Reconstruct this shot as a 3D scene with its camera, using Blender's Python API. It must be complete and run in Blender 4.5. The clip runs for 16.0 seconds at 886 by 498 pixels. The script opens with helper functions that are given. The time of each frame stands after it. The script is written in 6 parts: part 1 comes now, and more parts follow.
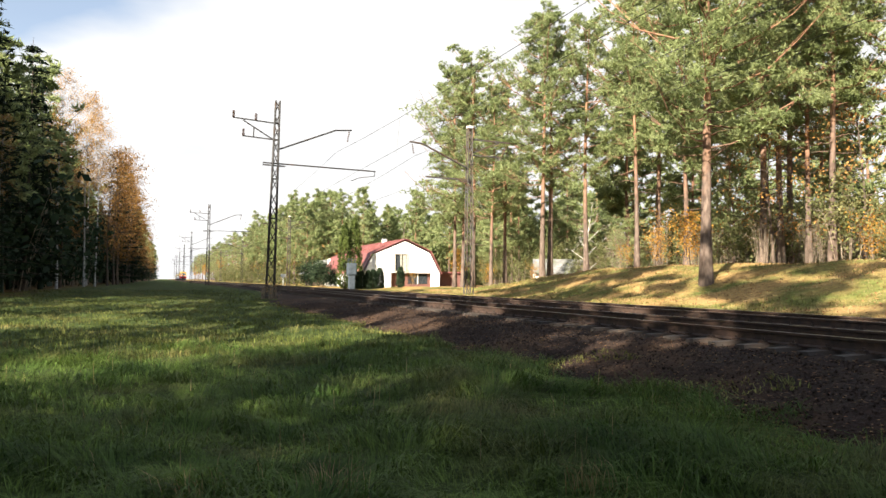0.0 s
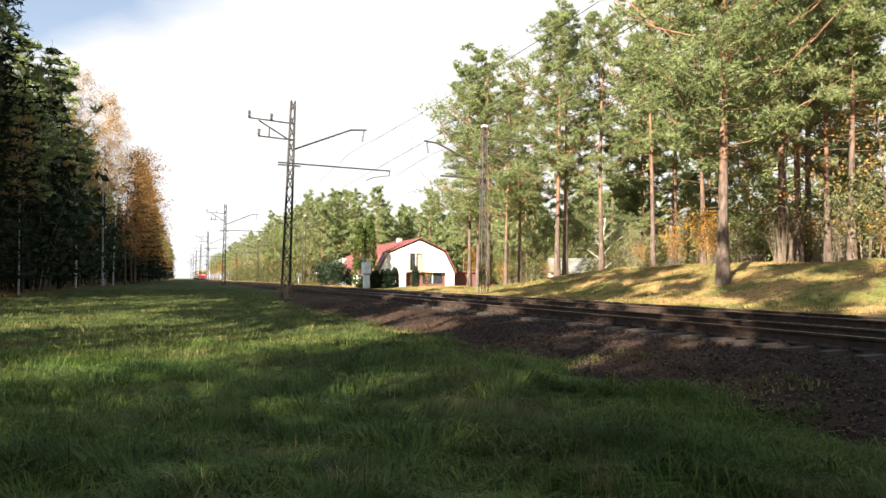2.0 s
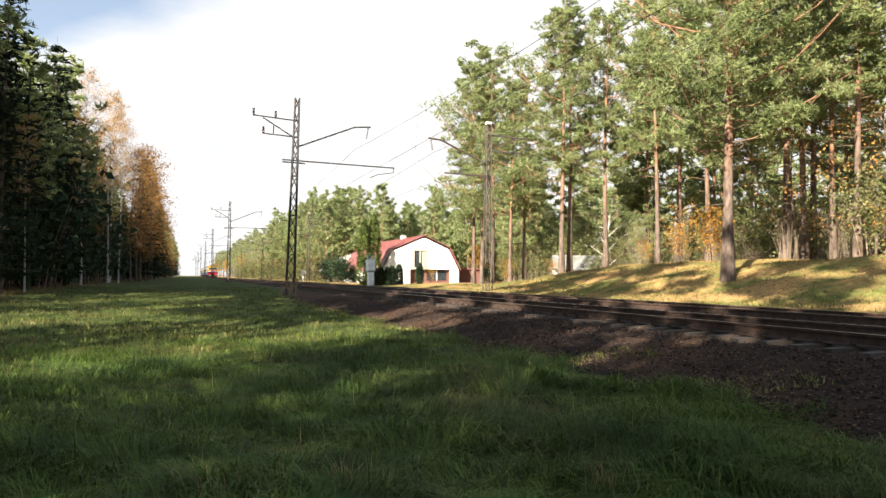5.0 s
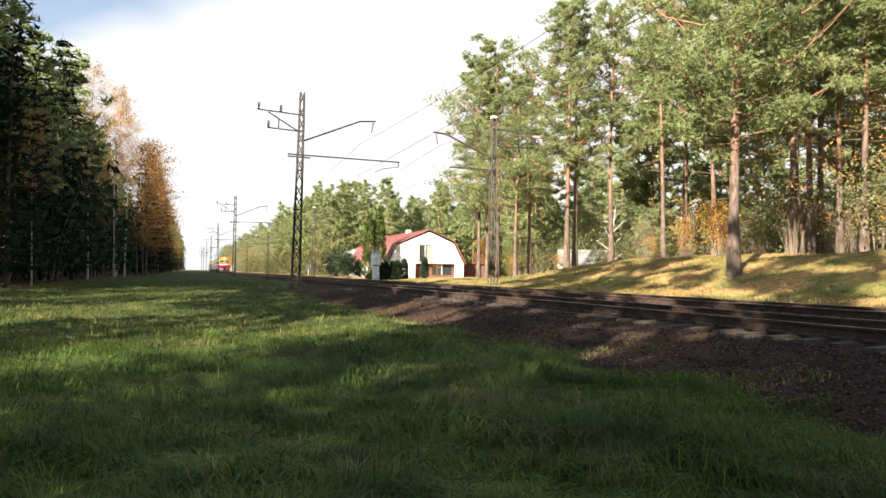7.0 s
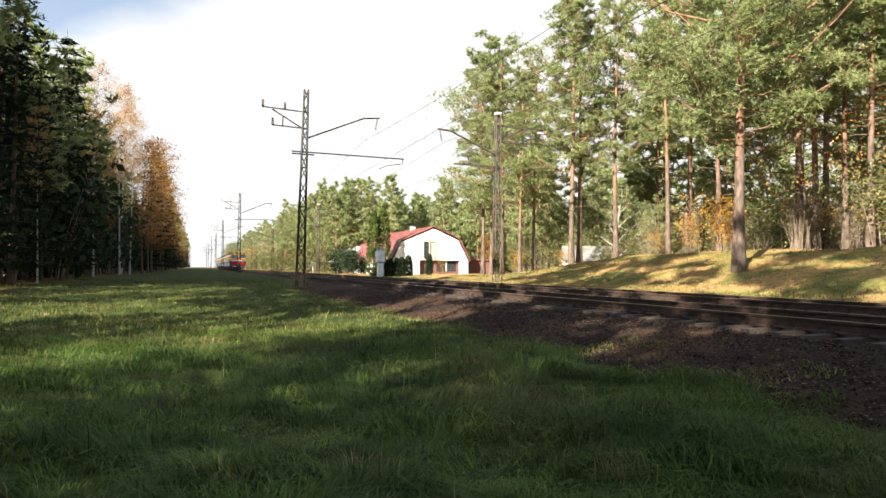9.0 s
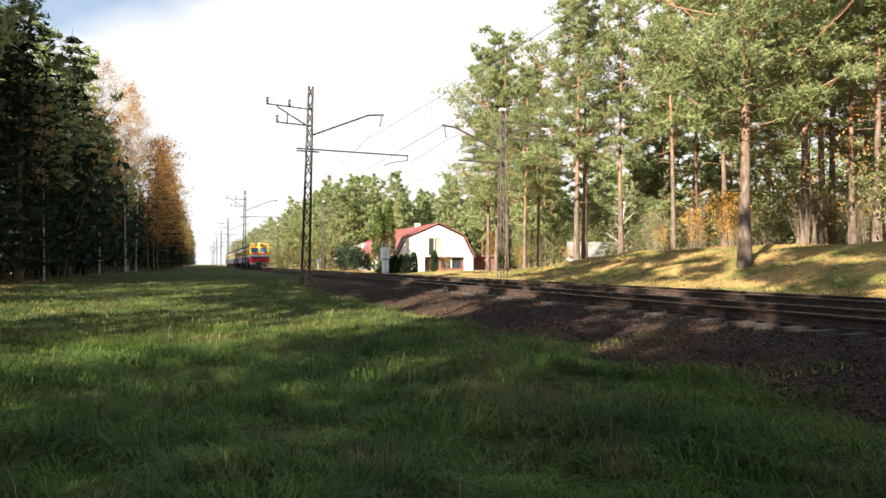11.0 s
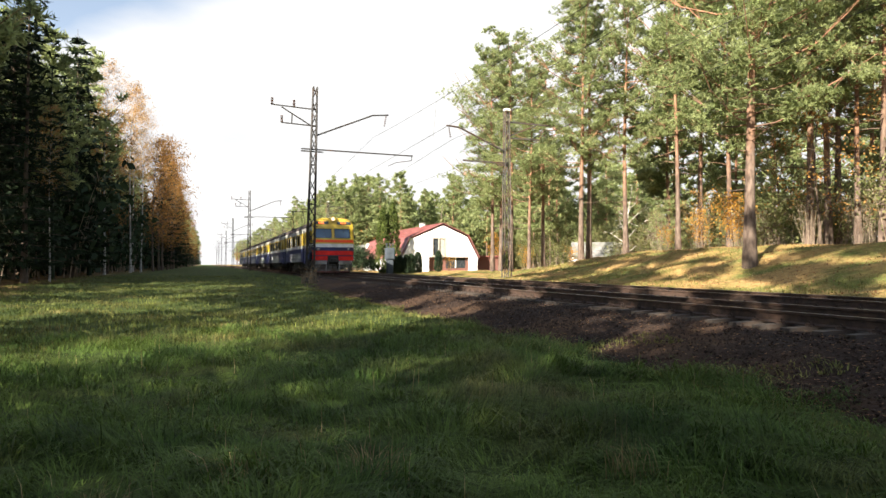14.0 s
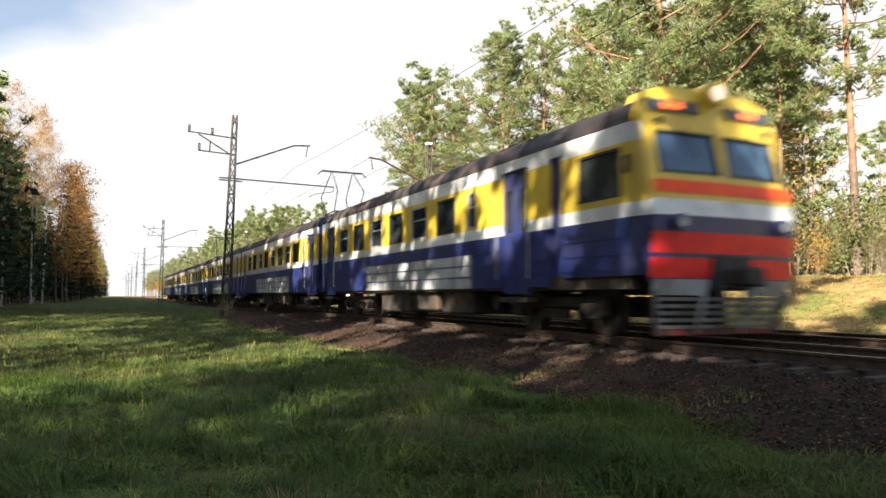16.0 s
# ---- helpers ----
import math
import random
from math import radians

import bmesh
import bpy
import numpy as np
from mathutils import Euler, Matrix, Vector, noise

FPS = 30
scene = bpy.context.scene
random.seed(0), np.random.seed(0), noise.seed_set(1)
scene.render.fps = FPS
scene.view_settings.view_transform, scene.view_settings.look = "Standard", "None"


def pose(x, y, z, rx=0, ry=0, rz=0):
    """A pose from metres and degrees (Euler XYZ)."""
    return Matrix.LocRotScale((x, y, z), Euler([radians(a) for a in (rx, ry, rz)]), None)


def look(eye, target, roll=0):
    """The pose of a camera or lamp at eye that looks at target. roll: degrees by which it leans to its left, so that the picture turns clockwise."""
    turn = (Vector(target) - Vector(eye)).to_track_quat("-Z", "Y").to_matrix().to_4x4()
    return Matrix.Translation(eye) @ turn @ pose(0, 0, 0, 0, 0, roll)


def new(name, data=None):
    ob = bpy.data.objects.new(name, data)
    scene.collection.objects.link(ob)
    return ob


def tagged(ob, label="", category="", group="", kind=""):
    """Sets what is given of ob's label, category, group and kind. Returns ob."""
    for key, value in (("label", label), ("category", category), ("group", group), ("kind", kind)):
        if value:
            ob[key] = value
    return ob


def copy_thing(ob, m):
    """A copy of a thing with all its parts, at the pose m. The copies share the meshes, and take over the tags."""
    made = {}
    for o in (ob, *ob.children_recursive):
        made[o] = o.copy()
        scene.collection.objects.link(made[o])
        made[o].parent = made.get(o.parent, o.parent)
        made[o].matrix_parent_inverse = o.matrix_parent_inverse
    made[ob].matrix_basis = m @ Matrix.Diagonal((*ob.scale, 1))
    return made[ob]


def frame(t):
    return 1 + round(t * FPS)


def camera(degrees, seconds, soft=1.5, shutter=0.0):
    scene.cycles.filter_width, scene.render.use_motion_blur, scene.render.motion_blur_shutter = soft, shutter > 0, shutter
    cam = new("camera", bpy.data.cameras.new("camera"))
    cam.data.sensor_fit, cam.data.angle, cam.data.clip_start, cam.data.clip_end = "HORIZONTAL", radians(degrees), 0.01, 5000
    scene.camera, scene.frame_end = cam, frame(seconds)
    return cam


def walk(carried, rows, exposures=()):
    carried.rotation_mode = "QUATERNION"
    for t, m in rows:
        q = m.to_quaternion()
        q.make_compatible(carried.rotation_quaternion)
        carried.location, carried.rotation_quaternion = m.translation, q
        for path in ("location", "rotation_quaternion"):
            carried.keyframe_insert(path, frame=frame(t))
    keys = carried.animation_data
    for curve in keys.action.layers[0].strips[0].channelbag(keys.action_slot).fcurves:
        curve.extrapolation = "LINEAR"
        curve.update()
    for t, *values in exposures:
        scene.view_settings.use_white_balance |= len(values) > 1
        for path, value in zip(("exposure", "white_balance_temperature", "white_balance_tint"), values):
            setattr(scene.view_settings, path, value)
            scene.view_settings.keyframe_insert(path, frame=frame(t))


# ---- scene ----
# camera: stands still on the grass and turns. Rows: seconds, yaw, pitch, lean
EYE = (0.0, 0.0, 1.5)
cam = camera(64.0, 16.0, soft=1.5, shutter=0.36)
ROWS = [
    (0, -21.53, 2.61, 0.50),
    (0.5, -21.17, 2.77, 0.57),
    (1, -20.92, 2.55, 0.56),
    (1.5, -20.64, 2.52, 0.47),
    (2, -20.34, 2.54, 0.48),
    (2.5, -20.12, 2.52, 0.61),
    (3, -20.15, 2.48, 0.66),
    (3.5, -20.07, 2.46, 0.37),
    (4, -20.13, 2.47, 0.32),
    (6.5, -19.64, 1.90, 0.63),
    (7, -19.59, 1.84, 0.50),
    (7.5, -19.59, 1.77, 0.50),
    (8, -19.48, 1.72, 0.45),
    (8.5, -19.34, 1.64, 0.29),
    (9, -19.24, 1.57, 0.35),
    (11.5, -18.78, 1.25, 0.08),
    (12, -18.75, 1.22, -0.00),
    (12.5, -18.64, 1.18, -0.20),
    (13, -18.58, 1.16, -0.19),
    (13.5, -18.51, 1.15, -0.07),
    (14, -18.49, 1.30, 0.14),
    (14.5, -19.17, 1.89, 0.11),
    (15, -20.59, 2.67, 0.12),
    (15.5, -22.80, 3.29, 0.23),
    (16, -24.83, 3.93, 0.32),
]

def aim(yaw, pitch, lean):
    turn = pose(0, 0, 0, 0, 0, yaw) @ pose(0, 0, 0, 90 + pitch) @ pose(0, 0, 0, 0, 0, lean)
    return Matrix.Translation(EYE) @ turn


walk(cam, [(t, aim(a, b, c)) for t, a, b, c in ROWS], exposures=[(0, 1.79), (16, 1.79)])

# ---- light ----
SUN_ELEVATION, SUN_AZIMUTH = 25.0, math.atan2(-0.80, -0.60)   # azimuth from +y towards +x


def make_world():
    world = bpy.data.worlds.new("sky")
    scene.world = world
    world.use_nodes = True
    nt = world.node_tree
    nt.nodes.clear()
    N, L = nt.nodes.new, nt.links.new
    out, bg = N("ShaderNodeOutputWorld"), N("ShaderNodeBackground")
    sky = N("ShaderNodeTexSky")
    sky.sky_type, sky.sun_disc = "NISHITA", False
    sky.sun_elevation, sky.sun_rotation = radians(SUN_ELEVATION), SUN_AZIMUTH % (2 * math.pi)
    sky.dust_density, sky.ozone_density = 0.6, 1.5
    # broken white cloud on a plane overhead
    geo = N("ShaderNodeTexCoord")
    sep = N("ShaderNodeSeparateXYZ")
    L(geo.outputs["Generated"], sep.inputs[0])
    up = N("ShaderNodeMath"); up.operation = "MAXIMUM"; up.inputs[1].default_value = 0.03
    L(sep.outputs["Z"], up.inputs[0])
    add = N("ShaderNodeMath"); add.operation = "ADD"; add.inputs[1].default_value = 0.12
    L(up.outputs[0], add.inputs[0])
    com = N("ShaderNodeCombineXYZ")
    for i, axis in enumerate("XY"):
        div = N("ShaderNodeMath"); div.operation = "DIVIDE"
        L(sep.outputs[axis], div.inputs[0]); L(add.outputs[0], div.inputs[1])
        L(div.outputs[0], com.inputs[i])
    com.inputs[2].default_value = CLOUD_SEED
    big = N("ShaderNodeTexNoise")
    big.inputs["Scale"].default_value, big.inputs["Detail"].default_value, big.inputs["Roughness"].default_value = 0.75, 7, 0.52
    L(com.outputs[0], big.inputs["Vector"])
    ramp = N("ShaderNodeValToRGB")
    ramp.color_ramp.elements[0].color = (0.26, 0.26, 0.26, 1)
    # the cloud bank fills the sky ahead and to the right; behind and to the left it is clear
    edge = N("ShaderNodeVectorMath"); edge.operation = "DOT_PRODUCT"; edge.inputs[1].default_value = (0.72, 0.69, 0)
    L(com.outputs[0], edge.inputs[0])
    cover = N("ShaderNodeMath"); cover.operation = "MULTIPLY_ADD"; cover.inputs[1].default_value = 0.9
    L(big.outputs["Fac"], cover.inputs[0]); L(edge.outputs["Value"], cover.inputs[2])
    fit = N("ShaderNodeMapRange"); fit.inputs[1].default_value, fit.inputs[2].default_value = CLOUD_LO, CLOUD_HI
    L(cover.outputs[0], fit.inputs[0]); L(fit.outputs[0], ramp.inputs[0])
    shade = N("ShaderNodeTexNoise")
    shade.inputs["Scale"].default_value, shade.inputs["Detail"].default_value = 1.1, 6
    L(com.outputs[0], shade.inputs["Vector"])
    tone = N("ShaderNodeValToRGB")
    tone.color_ramp.elements[0].position, tone.color_ramp.elements[0].color = 0.28, (4.8, 4.85, 4.95, 1)
    tone.color_ramp.elements[1].position, tone.color_ramp.elements[1].color = 0.5, (5.6, 5.55, 5.5, 1)
    L(shade.outputs["Fac"], tone.inputs[0])
    mix = N("ShaderNodeMix"); mix.data_type = "RGBA"
    L(ramp.outputs[0], mix.inputs[0]); L(sky.outputs[0], mix.inputs[6]); L(tone.outputs[0], mix.inputs[7])
    L(mix.outputs[2], bg.inputs[0])
    bg.inputs[1].default_value = 0.059
    L(bg.outputs[0], out.inputs[0])


CLOUD_SEED, CLOUD_LO, CLOUD_HI = 3.0, 1.68, 1.88
make_world()
sun_data = bpy.data.lights.new("sun", "SUN")
sun_data.energy, sun_data.angle, sun_data.color = 5.0, radians(0.53), (1.0, 0.92, 0.78)
sun = new("sun", sun_data)
el = radians(SUN_ELEVATION)
TO_SUN = Vector((math.sin(SUN_AZIMUTH) * math.cos(el), math.cos(SUN_AZIMUTH) * math.cos(el), math.sin(el)))
sun.matrix_world = look(TO_SUN * 100, (0, 0, 0))


# ---- materials ----
def material(name, c1, c2, scale=6.0, rough=0.8, metal=0.0, bump=0.0, bump_scale=40.0, detail=6, lo=0.35, hi=0.65, vary=0.0,
             island=0.0, stretch=(1, 1, 1), translucent=0.0, coat=0.0, c3=None, c3_scale=0.6, spec=0.5, c3_lo=0.45, c3_hi=0.62):
    """Two colours mixed by noise in object space, a third in broad patches, grain as bump."""
    m = bpy.data.materials.new(name)
    m.use_nodes = True
    nt = m.node_tree
    N, L = nt.nodes.new, nt.links.new
    b = nt.nodes["Principled BSDF"]
    tc, mp = N("ShaderNodeTexCoord"), N("ShaderNodeMapping")
    mp.inputs["Scale"].default_value = stretch
    L(tc.outputs["Object"], mp.inputs[0])
    n1, r1 = N("ShaderNodeTexNoise"), N("ShaderNodeValToRGB")
    n1.inputs["Scale"].default_value, n1.inputs["Detail"].default_value = scale, detail
    L(mp.outputs[0], n1.inputs["Vector"]); L(n1.outputs["Fac"], r1.inputs[0])
    e = r1.color_ramp.elements
    e[0].position, e[0].color, e[1].position, e[1].color = lo, (*c1, 1), hi, (*c2, 1)
    col = r1.outputs[0]
    if c3:
        n2, r2, mx = N("ShaderNodeTexNoise"), N("ShaderNodeValToRGB"), N("ShaderNodeMix")
        n2.inputs["Scale"].default_value, n2.inputs["Detail"].default_value = c3_scale, 5
        r2.color_ramp.elements[0].position, r2.color_ramp.elements[1].position = c3_lo, c3_hi
        L(mp.outputs[0], n2.inputs["Vector"]); L(n2.outputs["Fac"], r2.inputs[0])
        mx.data_type = "RGBA"; mx.inputs[7].default_value = (*c3, 1)
        L(r2.outputs[0], mx.inputs[0]); L(col, mx.inputs[6])
        col = mx.outputs[2]
    if vary or island:
        hsv, rng = N("ShaderNodeHueSaturation"), N("ShaderNodeMapRange")
        amount = vary or island
        if island:
            L(N("ShaderNodeNewGeometry").outputs["Random Per Island"], rng.inputs[0])
        else:
            L(N("ShaderNodeObjectInfo").outputs["Random"], rng.inputs[0])
        rng.inputs[3].default_value, rng.inputs[4].default_value = 1 - amount, 1 + amount
        L(rng.outputs[0], hsv.inputs["Value"]); L(col, hsv.inputs["Color"])
        col = hsv.outputs[0]
    L(col, b.inputs["Base Color"])
    b.inputs["Roughness"].default_value, b.inputs["Metallic"].default_value = rough, metal
    b.inputs["Specular IOR Level"].default_value, b.inputs["Coat Weight"].default_value = spec, coat
    if bump:
        n3, bp = N("ShaderNodeTexNoise"), N("ShaderNodeBump")
        n3.inputs["Scale"].default_value, n3.inputs["Detail"].default_value = bump_scale, 8
        bp.inputs["Strength"].default_value, bp.inputs["Distance"].default_value = 1.0, bump
        L(mp.outputs[0], n3.inputs["Vector"]); L(n3.outputs["Fac"], bp.inputs["Height"]); L(bp.outputs[0], b.inputs["Normal"])
    if translucent:
        tr, ms = N("ShaderNodeBsdfTranslucent"), N("ShaderNodeMixShader")
        L(col, tr.inputs[0]); ms.inputs[0].default_value = translucent
        L(b.outputs[0], ms.inputs[1]); L(tr.outputs[0], ms.inputs[2]); L(ms.outputs[0], nt.nodes["Material Output"].inputs[0])
    return m


def glow(name, colour, strength):
    m = bpy.data.materials.new(name)
    m.use_nodes = True
    b = m.node_tree.nodes["Principled BSDF"]
    b.inputs["Base Color"].default_value = (*colour, 1)
    b.inputs["Emission Color"].default_value, b.inputs["Emission Strength"].default_value = (*colour, 1), strength
    return m


def ground_material():
    """Meadow grass on the left, dry grass and needles on the bank, forest litter under the trees: chosen by the plan."""
    m = material("meadow", (0.03, 0.045, 0.014), (0.075, 0.10, 0.028), scale=3.0, rough=0.95, bump=0.05, bump_scale=14, c3=(0.09, 0.095, 0.03), c3_scale=0.35, c3_lo=0.5, c3_hi=0.7, spec=0.1)
    nt = m.node_tree
    N, L = nt.nodes.new, nt.links.new
    b = nt.nodes["Principled BSDF"]
    old = b.inputs["Base Color"].links[0].from_socket
    tc, sep = N("ShaderNodeTexCoord"), N("ShaderNodeSeparateXYZ")
    L(tc.outputs["Object"], sep.inputs[0])
    wob = N("ShaderNodeTexNoise"); wob.inputs["Scale"].default_value, wob.inputs["Detail"].default_value = 0.5, 6
    L(tc.outputs["Object"], wob.inputs["Vector"])
    ma = N("ShaderNodeMath"); ma.operation = "MULTIPLY_ADD"; ma.inputs[1].default_value = 7.0
    L(wob.outputs["Fac"], ma.inputs[0]); L(sep.outputs["X"], ma.inputs[2])

    def between(a, c):
        r = N("ShaderNodeMapRange"); r.inputs[1].default_value, r.inputs[2].default_value = a, c
        L(ma.outputs[0], r.inputs[0])
        return r.outputs[0]

    def blend(fac, base, noise_scale, ca, cb):
        n, r, mx = N("ShaderNodeTexNoise"), N("ShaderNodeValToRGB"), N("ShaderNodeMix")
        n.inputs["Scale"].default_value, n.inputs["Detail"].default_value = noise_scale, 8
        e = r.color_ramp.elements
        e[0].position, e[0].color, e[1].position, e[1].color = 0.38, (*ca, 1), 0.6, (*cb, 1)
        L(tc.outputs["Object"], n.inputs["Vector"]); L(n.outputs["Fac"], r.inputs[0])
        mx.data_type = "RGBA"
        L(fac, mx.inputs[0]); L(base, mx.inputs[6]); L(r.outputs[0], mx.inputs[7])
        return mx.outputs[2]

    dry = blend(between(17.5, 20.5), old, 0.55, (0.15, 0.16, 0.045), (0.40, 0.25, 0.10))
    spots = N("ShaderNodeTexNoise"); spots.inputs["Scale"].default_value, spots.inputs["Detail"].default_value = 5.0, 6
    L(tc.outputs["Object"], spots.inputs["Vector"])
    dark = N("ShaderNodeMapRange"); dark.inputs[1].default_value, dark.inputs[2].default_value, dark.inputs[3].default_value, dark.inputs[4].default_value = 0.35, 0.65, 0.78, 1.3
    L(spots.outputs["Fac"], dark.inputs[0])
    speck = N("ShaderNodeHueSaturation")
    L(dark.outputs[0], speck.inputs["Value"]); L(dry, speck.inputs["Color"])
    dry = speck.outputs[0]
    wood = blend(between(29, 33), dry, 1.7, (0.10, 0.055, 0.022), (0.22, 0.13, 0.05))
    litter = N("ShaderNodeMapRange"); litter.inputs[1].default_value, litter.inputs[2].default_value = -3.0, -6.0
    L(ma.outputs[0], litter.inputs[0])
    L(blend(litter.outputs[0], wood, 1.7, (0.07, 0.045, 0.02), (0.20, 0.12, 0.05)), b.inputs["Base Color"])
    return m


